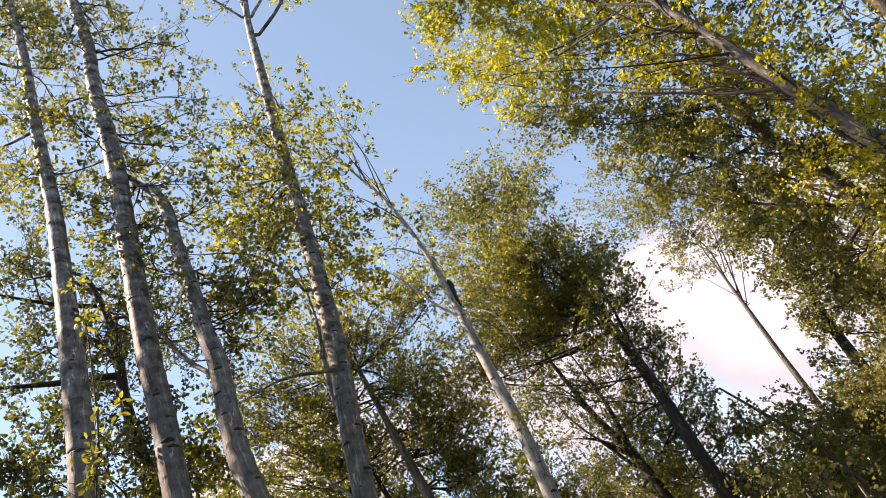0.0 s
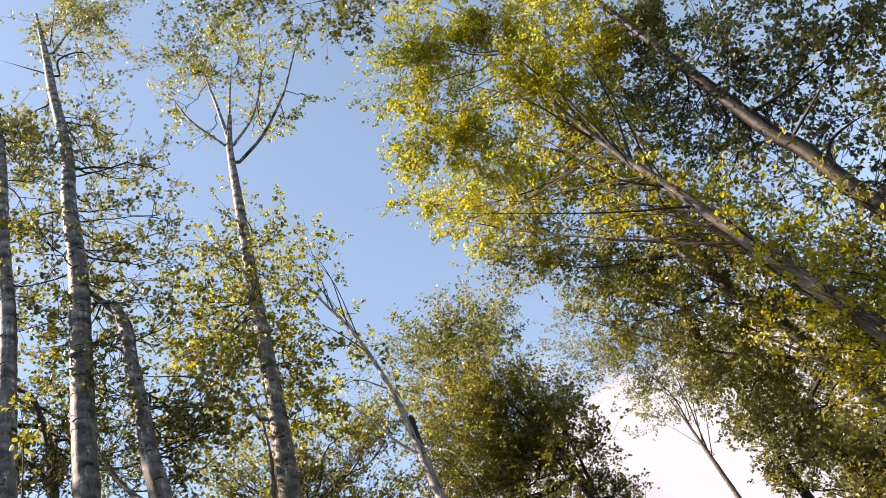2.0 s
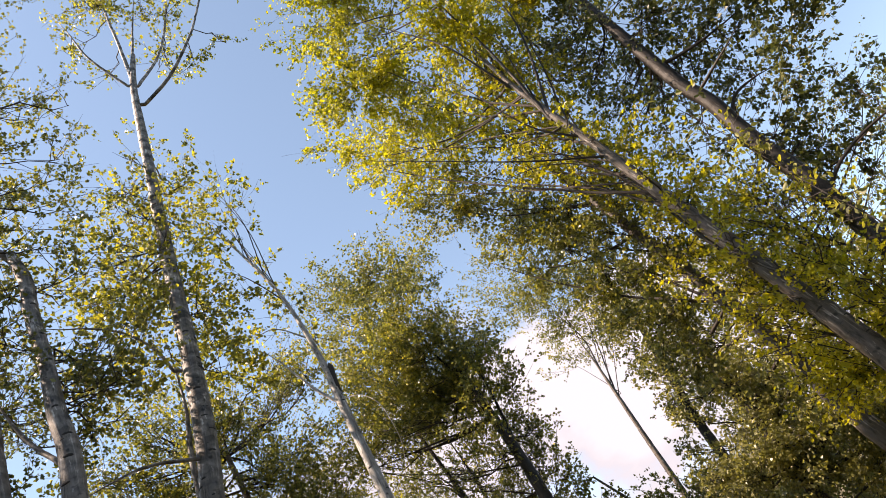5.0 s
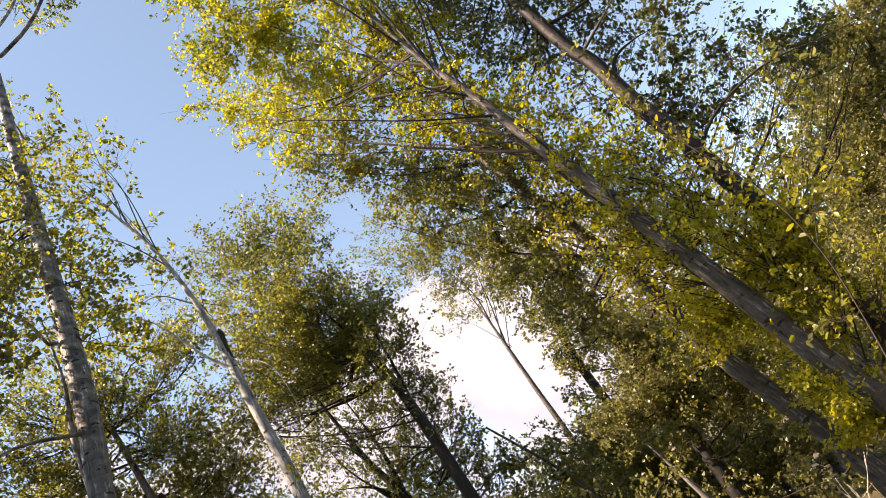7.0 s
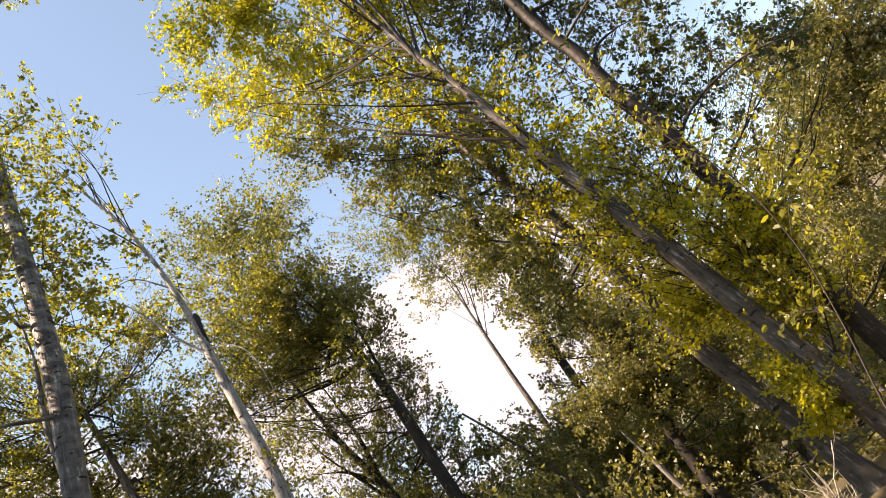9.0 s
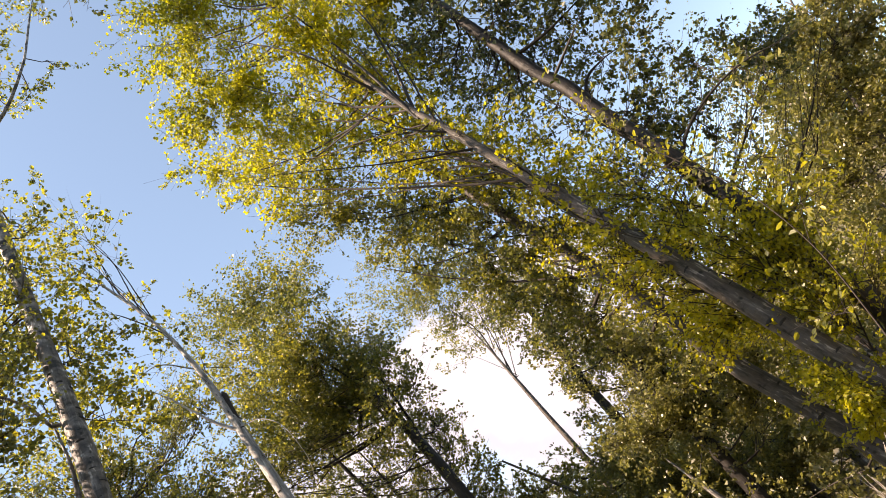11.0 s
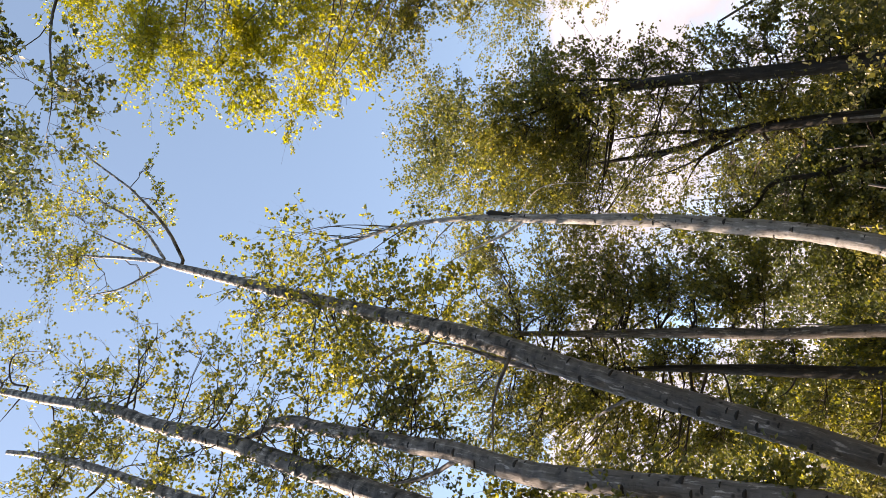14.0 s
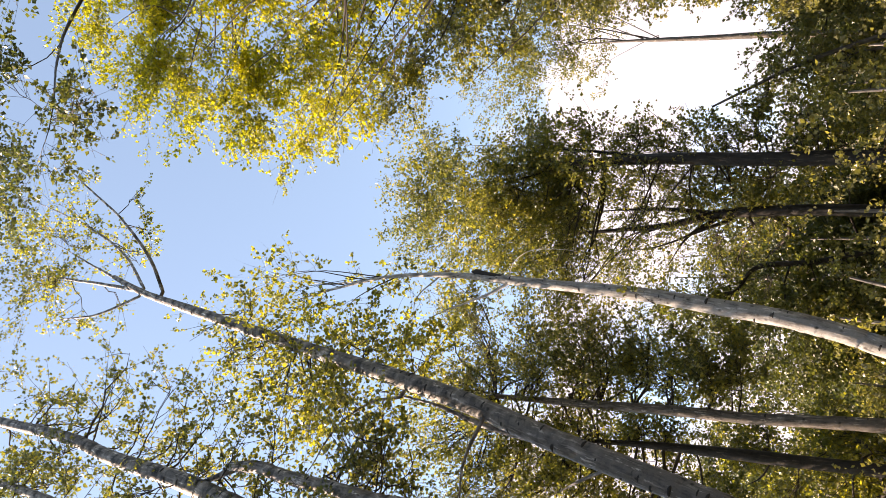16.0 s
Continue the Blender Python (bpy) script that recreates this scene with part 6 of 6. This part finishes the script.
tree("alder_tree", "thin dark young alder with a fan of bare branches",
     [(-1.497, 23.754, -0.15, 0.207), (-1.464, 23.756, 0.3, 0.175), (-1.233, 23.768, 3.463, 0.165), (-1.169, 23.771, 4.162, 0.159), (-0.937, 23.783, 6.004, 0.147), (-0.791, 23.791, 7.58, 0.118), (-0.61, 23.8, 9.289, 0.092), (-0.481, 23.807, 10.548, 0.055), (-0.40, 23.81, 11.6, 0.028)],
     limbs=[[(-0.5, 23.806, 10.3, 0.064), (-0.267, 23.818, 11.563, 0.048), (-0.384, 23.812, 12.818, 0.04), (-0.534, 23.804, 14.304, 0.021)],
            [(-0.6, 23.8, 9.35, 0.055), (0.14, 24.05, 11.7, 0.039), (0.416, 24.274, 13.22, 0.03), (0.493, 24.278, 14.656, 0.021)],
            [(-0.56, 23.8, 9.7, 0.046), (0.406, 23.643, 11.555, 0.029), (1.134, 23.47, 12.439, 0.019)],
            [(-0.175, 23.823, 11.229, 0.029), (-0.521, 23.945, 12.233, 0.025), (-1.317, 24.044, 13.249, 0.015)],
            [(-0.331, 23.815, 10.606, 0.037), (0.47, 23.997, 12.469, 0.025), (1.11, 24.17, 13.699, 0.015)],
            [(-0.62, 23.8, 9.2, 0.037), (0.758, 23.731, 11.283, 0.024), (1.63, 23.636, 12.063, 0.014)],
            [(-0.463, 23.808, 9.292, 0.027), (-0.952, 24.063, 10.84, 0.019), (-1.498, 24.315, 12.156, 0.015)],
            [(-0.243, 23.819, 12.204, 0.029), (-0.271, 24.028, 13.73, 0.02), (-0.58, 24.222, 15.023, 0.016)]],
     crowns=[[(-1.108, 23.775, 14.061, 1.005, 0.18), (0.267, 23.846, 13.679, 1.164, 0.21), (1.187, 23.894, 13.096, 1.049, 0.24), (-2.166, 23.72, 14.134, 0.727, 0.18), (-2.224, 23.717, 11.522, 0.325, 0.09), (0.521, 24.42, 11.83, 0.836, 0.21), (-1.554, 24.452, 15.822, 0.351, 0.24), (-0.389, 23.812, 14.322, 0.931, 0.36), (1.087, 23.888, 13.868, 0.918, 0.36), (1.135, 23.891, 12.369, 0.784, 0.24), (-0.562, 23.803, 12.751, 0.795, 0.24), (-0.899, 24.649, 11.696, 0.772, 0.06), (-0.929, 24.601, 12.014, 0.913, 0.06), (-1.414, 24.22, 14.426, 0.817, 0.06), (-0.118, 25.912, 13.127, 1.496, 0.06), (-1.215, 24.568, 14.698, 0.888, 0.06)],
             [(-0.345, 26.802, 12.625, 1.262, 0.06), (-1.111, 27.185, 15.437, 1.451, 0.06), (-1.349, 26.624, 13.037, 0.851, 0.06), (-1.234, 26.324, 15.324, 1.148, 0.06), (-1.147, 26.917, 13.774, 1.291, 0.06)],
             [(-1.15, 22.84, 16.38, 0.94, 0.16), (-0.25, 24.41, 17.12, 0.88, 0.16), (0.12, 23.81, 15.71, 1.07, 0.16), (-0.94, 22.64, 14.67, 0.87, 0.16), (-0.25, 22.9, 14.01, 1.05, 0.16), (1.05, 23.68, 14.71, 0.9, 0.16), (0.59, 23.34, 13.16, 1.05, 0.16), (1.28, 23.28, 16.19, 1.04, 0.16), (-2.28, 24.73, 16.57, 1.05, 0.16), (0.43, 23.23, 12.15, 0.91, 0.16), (0.6, 23.09, 11.14, 1.0, 0.16), (-0.56, 24.62, 12.83, 1.08, 0.16), (-1.93, 22.94, 14.43, 1.13, 0.16)]],
     hue="mixed", seed=25, size=0.068, girth=0.68, slim=0.5, far=True, rough=True)

tree("alder_tree", "shaded alder trunk deep in green leaves",
     [(1.034, 16.769, -0.15, 0.234), (1.077, 16.766, 0.3, 0.198), (1.174, 16.759, 1.335, 0.187), (1.369, 16.745, 2.999, 0.178), (1.577, 16.731, 4.832, 0.168), (1.68, 16.723, 6.219, 0.148), (1.976, 16.703, 8.479, 0.071)],
     limbs=[],
     crowns=[[(0.587, 15.537, 6.38, 0.486, 0.72), (0.364, 15.553, 5.385, 0.374, 0.648), (1.934, 16.285, 5.743, 0.778, 0.504), (2.113, 16.272, 4.854, 0.884, 0.72), (1.594, 16.308, 3.813, 0.982, 1.237), (0.513, 15.542, 3.971, 0.885, 0.792), (-0.095, 15.585, 4.35, 0.518, 0.648), (0.576, 16.801, 8.702, 0.551, 0.576), (0.407, 16.813, 7.47, 0.277, 0.576), (0.236, 16.825, 6.216, 0.245, 0.648), (-0.04, 16.844, 5.077, 0.235, 0.648), (1.586, 16.73, 5.859, 0.612, 0.648), (2.85, 17.937, 3.813, 0.999, 0.06), (3.073, 16.54, 3.138, 1.1, 1.25), (2.1, 17.698, 3.354, 1.084, 0.137), (3.266, 18.393, 2.679, 1.039, 0.344)],
             [(2.886, 18.365, 6.26, 1.231, 0.06), (1.436, 16.414, 4.326, 1.091, 0.06), (0.93, 16.096, 5.005, 0.906, 0.06), (1.907, 16.718, 4.322, 0.843, 0.06), (0.333, 17.932, 4.666, 0.827, 0.06), (2.383, 18.417, 5.284, 0.922, 0.06), (1.172, 17.328, 5.158, 1.135, 0.06), (2.469, 18.838, 5.067, 1.183, 0.06), (0.987, 16.926, 4.769, 1.089, 0.06)],
             [(8.35, 15.5, 8.86, 0.98, 0.12), (8.44, 14.78, 7.49, 0.84, 0.12), (8.41, 13.72, 6.58, 0.87, 0.12), (7.52, 15.03, 7.23, 0.78, 0.12), (8.23, 13.81, 5.84, 1.03, 0.12), (7.5, 15.59, 8.74, 0.83, 0.12), (9.32, 14.05, 6.48, 1.03, 0.12)]],
     hue="olive", seed=26, knots=4, size=0.064, far=True, rough=True, dark=True, cover=1.0)

tree("alder_tree", "slim shaded alder behind a leafy screen",
     [(0.128, 19.6, -0.15, 0.21), (0.161, 19.6, 0.3, 0.178), (0.303, 19.598, 2.241, 0.168), (0.431, 19.596, 3.642, 0.16), (0.552, 19.594, 5.043, 0.15), (0.71, 19.591, 6.415, 0.14), (1.036, 19.586, 7.889, 0.129), (1.476, 19.58, 10.256, 0.068)],
     limbs=[],
     crowns=[[(1.164, 18.324, 9.444, 0.944, 0.48), (1.2, 18.324, 8.044, 0.906, 0.54), (-0.065, 18.343, 5.73, 0.23, 0.54), (-0.455, 18.349, 4.06, 0.966, 0.6), (0.471, 18.335, 3.113, 1.076, 1.25), (1.165, 18.324, 2.203, 0.918, 0.872), (-0.772, 19.614, 4.808, 0.687, 0.54), (-1.626, 19.627, 4.488, 0.683, 0.54), (-1.988, 19.633, 5.249, 0.563, 0.48), (2.049, 19.571, 9.393, 0.772, 0.48), (1.732, 19.576, 8.005, 0.736, 0.54), (1.64, 19.577, 6.758, 0.844, 0.6), (0.548, 19.594, 6.744, 0.518, 0.48), (3.337, 19.53, 8.264, 0.99, 0.338), (3.651, 18.978, 1.702, 1.268, 0.06), (0.172, 20.286, 3.208, 1.236, 0.126)],
             [(0.747, 20.115, 2.434, 1.237, 0.07), (2.087, 19.641, 1.722, 1.311, 0.704), (2.751, 18.381, 1.288, 1.205, 1.25), (-1.403, 20.905, 3.232, 1.254, 0.77), (2.978, 22.564, 9.962, 1.623, 0.062), (2.881, 20.569, 0.668, 1.047, 0.112), (3.74, 20.554, 0.763, 1.145, 0.082)]],
     hue="olive", seed=27, size=0.068, far=True, rough=True, dark=True, cover=1.1)

tree("alder_tree", "thin leaning alder sapling with small green leaves",
     [(-0.61, 18.195, -0.15, 0.082), (-0.681, 18.191, 0.3, 0.07), (-1.048, 18.17, 2.631, 0.066), (-1.171, 18.163, 3.257, 0.06), (-1.448, 18.147, 4.35, 0.055), (-1.847, 18.124, 5.381, 0.042), (-2.218, 18.102, 6.294, 0.029)],
     limbs=[],
     crowns=[[(-2.357, 18.094, 6.356, 0.327, 0.36), (-2.329, 18.096, 5.249, 0.675, 0.48), (-1.325, 18.154, 5.122, 0.503, 0.36), (-1.727, 18.131, 4.239, 0.754, 0.48), (-1.805, 19.064, 3.71, 0.922, 0.112), (-1.894, 19.868, 4.185, 1.091, 0.06), (-1.811, 19.533, 3.96, 0.933, 0.06), (-2.232, 20.937, 4.443, 1.364, 0.06)]],
     hue="olive", seed=28, size=0.084, far=True, rough=True)

tree("alder_sapling", "near alder sapling with large bright yellow leaves",
     [(1.259, 5.828, -0.15, 0.012), (1.397, 5.789, 0.3, 0.01), (1.635, 5.721, 1.07, 0.01), (1.901, 5.645, 1.762, 0.008), (2.099, 5.588, 2.386, 0.006), (2.171, 5.568, 3.04, 0.006), (2.099, 5.588, 3.617, 0.005), (2.027, 5.609, 4.332, 0.004), (1.95, 5.631, 4.985, 0.004)],
     limbs=[[(2.171, 5.568, 3.04, 0.007), (2.49, 5.295, 3.207, 0.005), (2.795, 5.025, 3.422, 0.004), (2.96, 4.978, 3.478, 0.003)],
            [(2.099, 5.588, 3.617, 0.005), (1.934, 5.818, 3.775, 0.005), (1.771, 6.046, 4.038, 0.004)],
            [(2.099, 5.588, 2.386, 0.006), (2.388, 5.688, 2.678, 0.005), (2.677, 5.787, 2.865, 0.003)]],
     crowns=[[(1.92, 5.64, 5.031, 0.209, 0.096), (2.044, 5.968, 4.922, 0.216, 0.11), (2.041, 5.605, 4.487, 0.225, 0.12), (2.076, 5.595, 4.177, 0.219, 0.12), (2.126, 5.581, 3.582, 0.232, 0.12), (2.383, 6.053, 3.499, 0.247, 0.136), (2.331, 5.522, 3.196, 0.223, 0.15), (2.507, 5.472, 3.037, 0.24, 0.15), (3.025, 5.324, 3.534, 0.178, 0.252), (2.947, 5.71, 3.517, 0.189, 0.224), (2.327, 5.523, 2.706, 0.214, 0.308), (2.401, 5.866, 2.495, 0.223, 0.132), (1.843, 6.026, 2.071, 0.221, 0.224), (2.216, 5.919, 3.997, 0.201, 0.123), (2.874, 5.913, 2.742, 0.206, 0.179)]],
     hue="yellow", seed=29, size=0.062, twiggy=True, big=True)

# gold leaf puts the brightness of sun on this crown into its colour
tree("alder_tree", "leafy alder with yellow-green leaves and hidden trunk",
     [(3.493, 11.449, -0.15, 0.071), (3.49, 11.45, 0.3, 0.06), (3.48, 11.453, 1.604, 0.056), (3.468, 11.457, 2.769, 0.047), (3.456, 11.46, 4.064, 0.036), (3.508, 11.444, 5.579, 0.019)],
     limbs=[],
     crowns=[[(3.219, 11.532, 5.947, 0.494, 0.324), (2.662, 8.949, 4.331, 0.372, 0.802), (2.781, 11.665, 4.848, 0.439, 0.604), (2.852, 8.892, 3.765, 0.419, 0.9), (3.214, 8.782, 3.331, 0.376, 0.875), (3.366, 11.488, 3.636, 0.45, 0.9), (2.97, 8.856, 2.606, 0.336, 0.924), (3.407, 8.723, 2.404, 0.383, 0.396), (2.616, 11.715, 3.941, 0.386, 0.731), (3.135, 9.369, 5.841, 0.516, 0.06), (2.902, 11.811, 6.589, 0.685, 0.363), (3.456, 12.525, 6.51, 0.926, 0.113), (3.055, 9.824, 4.887, 0.708, 0.257), (3.832, 9.337, 3.988, 0.679, 0.261), (3.583, 8.959, 3.596, 0.62, 0.386), (1.805, 9.566, 4.41, 0.616, 0.154)],
             [(3.486, 12.956, 5.08, 0.731, 0.678), (3.662, 12.41, 4.032, 0.833, 0.256), (3.574, 9.461, 3.19, 0.668, 0.43), (2.088, 10.069, 3.391, 0.633, 1.041), (3.335, 12.733, 3.211, 0.774, 0.482), (3.146, 9.893, 2.621, 0.621, 0.874), (2.941, 12.053, 1.869, 0.602, 1.25), (2.193, 9.471, 1.344, 0.579, 1.25), (2.774, 9.329, 5.53, 0.638, 0.06), (3.053, 9.033, 4.983, 0.501, 0.274), (2.652, 12.068, 6.327, 0.79, 0.173), (3.337, 12.329, 5.461, 0.697, 0.278), (1.912, 10.051, 5.135, 0.655, 0.414), (2.485, 12.028, 4.976, 0.601, 0.14), (1.931, 10.361, 4.035, 0.627, 0.06), (2.979, 9.717, 6.166, 0.729, 0.207)],
             [(1.99, 10.591, 5.487, 0.697, 0.292), (2.013, 10.608, 3.881, 0.582, 0.111), (3.048, 9.325, 5.875, 0.55, 0.06), (1.8, 10.232, 4.792, 0.513, 0.1), (3.139, 9.853, 5.937, 0.714, 0.06), (3.129, 12.626, 6.354, 0.732, 0.06), (1.816, 9.842, 4.576, 0.662, 0.076), (1.814, 9.513, 4.083, 0.554, 0.06), (3.371, 12.248, 7.133, 0.655, 0.099), (2.76, 8.786, 5.783, 0.617, 0.061), (3.285, 12.578, 7.466, 0.884, 0.06), (2.896, 9.434, 5.793, 0.569, 0.06), (3.474, 13.174, 6.627, 0.815, 0.06), (3.284, 12.501, 7.465, 0.936, 0.06)]],
     hue="gold", seed=30, cover=0.95, size=0.056, rough=True, kite=True)

tree("alder_tree", "olive brown tree on the slope behind alders",
     [(8.503, 18.475, -0.15, 0.085), (8.631, 18.406, 0.3, 0.072), (9.59, 17.892, 3.647, 0.068), (10.272, 17.526, 5.552, 0.054), (11.116, 17.074, 7.366, 0.038), (11.962, 16.621, 9.059, 0.022)],
     limbs=[],
     crowns=[[(11, 17.136, 7.585, 0.711, 0.54), (10.4, 17.458, 6.321, 1.05, 0.72), (9.511, 17.934, 5.107, 1.042, 0.72), (9.498, 17.941, 6.082, 0.784, 0.66), (8.414, 18.522, 4.661, 1.061, 1.193), (11.451, 16.895, 6.733, 0.963, 0.66), (8.181, 18.647, 3.456, 0.965, 0.66), (7.452, 19.038, 2.725, 0.828, 1.213), (11.234, 17.011, 6.792, 0.841, 0.66), (10.659, 17.319, 5.545, 0.828, 1.1), (9.911, 17.72, 6.278, 0.645, 0.48), (9.501, 17.94, 5.007, 0.843, 0.66), (11.213, 17.022, 7.618, 0.644, 0.48), (11.932, 16.637, 6.539, 0.683, 1), (11.848, 16.681, 7.759, 0.706, 1), (10.466, 17.422, 7.375, 0.58, 0.98)],
             [(10.528, 19.172, 8.391, 1.483, 0.609), (7.05, 19.506, 2.552, 1.201, 0.414), (6.448, 20.521, 1.626, 1.17, 0.998), (9.792, 18.283, 7.07, 1.348, 0.071)]],
     hue="olive", seed=31, size=0.085, far=True, rough=True)

tree("alder_sapling", "small near alder sapling with a few lit yellow leaves",
     [(-4.796, 2.569, -0.15, 0.01), (-4.758, 2.624, 0.3, 0.009), (-4.412, 3.113, 4.365, 0.008), (-4.364, 3.181, 4.816, 0.008), (-4.338, 3.218, 5.337, 0.007), (-4.317, 3.248, 6.188, 0.005), (-4.326, 3.235, 6.607, 0.004)],
     limbs=[[(-4.338, 3.218, 5.337, 0.005), (-4.317, 3.378, 5.705, 0.004), (-4.316, 3.509, 5.991, 0.004)]],
     crowns=[[(-4.321, 3.243, 6.498, 0.134, 0.084), (-4.307, 3.262, 6.15, 0.12, 0.072), (-4.367, 3.177, 4.92, 0.167, 0.124), (-4.401, 3.129, 4.64, 0.161, 0.307), (-4.385, 3.412, 5.23, 0.122, 0.168), (-4.734, 3.178, 4.711, 0.149, 0.28)]],
     hue="yellow", seed=32, size=0.06, twiggy=True, big=True)


# ---- woods behind ----
def far_woods(label, a0, a1, d0, d1, top, seed, hue, size, dens, step=2.2):
    """A belt of woodland: thin stems and many clumps, from the ground to the tree tops."""
    rng = np.random.default_rng(seed)
    stems, limbs, at, ways = Soup(), Soup(), [], []
    number = int((a1 - a0) / step)
    for i in range(number):
        az = radians(a0 + (a1 - a0) * (i + rng.uniform(0, 1)) / number)
        d = rng.uniform(d0, d1)
        h = top * d / d0 * rng.uniform(0.6, 1.1)
        lean = rng.normal(0, 0.05, 2) * h
        x, y = d * math.sin(az), d * math.cos(az)
        rows = spline([(x, y, -0.1, 0.13), (x + lean[0] * 0.3, y + lean[1] * 0.3, h * 0.4, 0.09), (x + lean[0], y + lean[1], h, 0.02)], 0.5)
        stems.tube(rows, 7, 0.05, rng)
        n = int(6 + h * 1.1)
        zz = rng.uniform(0.06, 1.0, n) * h
        rr = rng.uniform(0.8, 1.5, n) * (1.0 if top > 4 else 0.6)
        cl = [(x + rng.normal(0, 1.3), y + rng.normal(0, 1.3), float(q), float(w), dens) for q, w in zip(zz, rr)]
        p, w = foliage(rng, rows, cl, size, None, limbs, 1.0, False)
        at.append(p)
        ways.append(w)
    root = new("distant_woods")
    tagged(root, label, "woods", kind="stuff")
    tagged(part("stems", stems.mesh("stems", BARK), root), kind="stuff")
    tagged(part("branchwork", limbs.mesh("branchwork", TWIG), root), kind="stuff")
    tagged(part("crowns", leaf_mesh("crowns", np.vstack(at), np.vstack(ways), size, LEAVES[hue], rng, far=True), root), kind="stuff")


# yellow leaf lends this belt its sunlit brightness by colour
far_woods("sunlit green and yellow woodland closing the view behind the alders", -80, -36, 22, 38, 11.0, 5, "yellow", 0.135, 0.21, 2.2)
# shade deep in this belt is put in by its darker green leaf
far_woods("shaded green woodland deep behind the alders", -36, -14, 22, 38, 7.6, 7, "green", 0.125, 0.28, 1.4)
far_woods("low bushy woodland under the open sky between the alders", -14, 4, 23, 38, 5.2, 8, "green", 0.125, 0.28, 1.5)
far_woods("olive and brown woodland on rising ground behind the alders", 4, 20, 22, 38, 9.0, 6, "olive", 0.12, 0.27, 2.2)
far_woods("low olive scrub on rising ground under a gap of sky", 20, 32, 22, 38, 8.0, 16, "olive", 0.12, 0.36, 2.0)
far_woods("tall olive woodland on the valley side", 32, 60, 22, 38, 9.5, 17, "olive", 0.14, 0.27, 2.4)
far_woods("low tangled olive undergrowth between the alder trunks", -62, 45, 14, 21, 2.8, 12, "olive", 0.078, 0.17, 3.2)
# two unseen belts, added to block low sky light and dapple the sun
far_woods("unseen woodland added behind the camera to block low sky light", 62, 195, 14, 21, 13.0, 9, "mixed", 0.45, 0.4, 8.0)
far_woods("unseen alders added behind the camera to shade the trunks", 195, 282, 12.5, 18, 17.5, 10, "yellow", 0.26, 0.24, 5.0)

far_woods("sunlit yellow-green thicket glowing between the alder trunks", -42, -32, 19.5, 23, 5.2, 14, "yellow", 0.10, 0.26, 2.6)

# ---- dead shrubs ----
def dead_bush(x, y, height, seed):
    """Leafless bleached shrub: a few stems that fork again and again."""
    rng = np.random.default_rng(seed)
    root = new("dead_bush")
    root.location = (x, y, 0.0)
    tagged(root, "leafless shrub of bleached grey-white branching twigs", "bush", "dead shrubs")

    def grow(wood, at, way, length, r, depth):
        end = at + way * length
        mid = (at + end) / 2 + rng.normal(0, 0.09 * length, 3)
        path = curve(at, mid, end, 6)
        wood.tube(np.hstack([path, np.linspace(r, r * 0.55, 6)[:, None]]), 5)
        if depth:
            for _ in range(int(rng.integers(2, 4))):
                q = int(rng.integers(2, 6))
                w = way + rng.normal(0, 0.55, 3)
                w[2] += 0.1
                grow(wood, path[q], w / np.linalg.norm(w), length * rng.uniform(0.5, 0.8), r * 0.55, depth - 1)

    for _ in range(5):
        wood = Soup()
        w = np.array((rng.normal(0, 0.35), rng.normal(0, 0.35), 1.0))
        grow(wood, np.array((rng.normal(0, 0.05), rng.normal(0, 0.05), -0.05)), w / np.linalg.norm(w), height * 0.55, 0.013, 3)
        part("stem", wood.mesh("stem", DEADWOOD), root)


dead_bush(0.83, 6.95, 1.1, 31)
dead_bush(-5.57, 5.74, 2.2, 32)
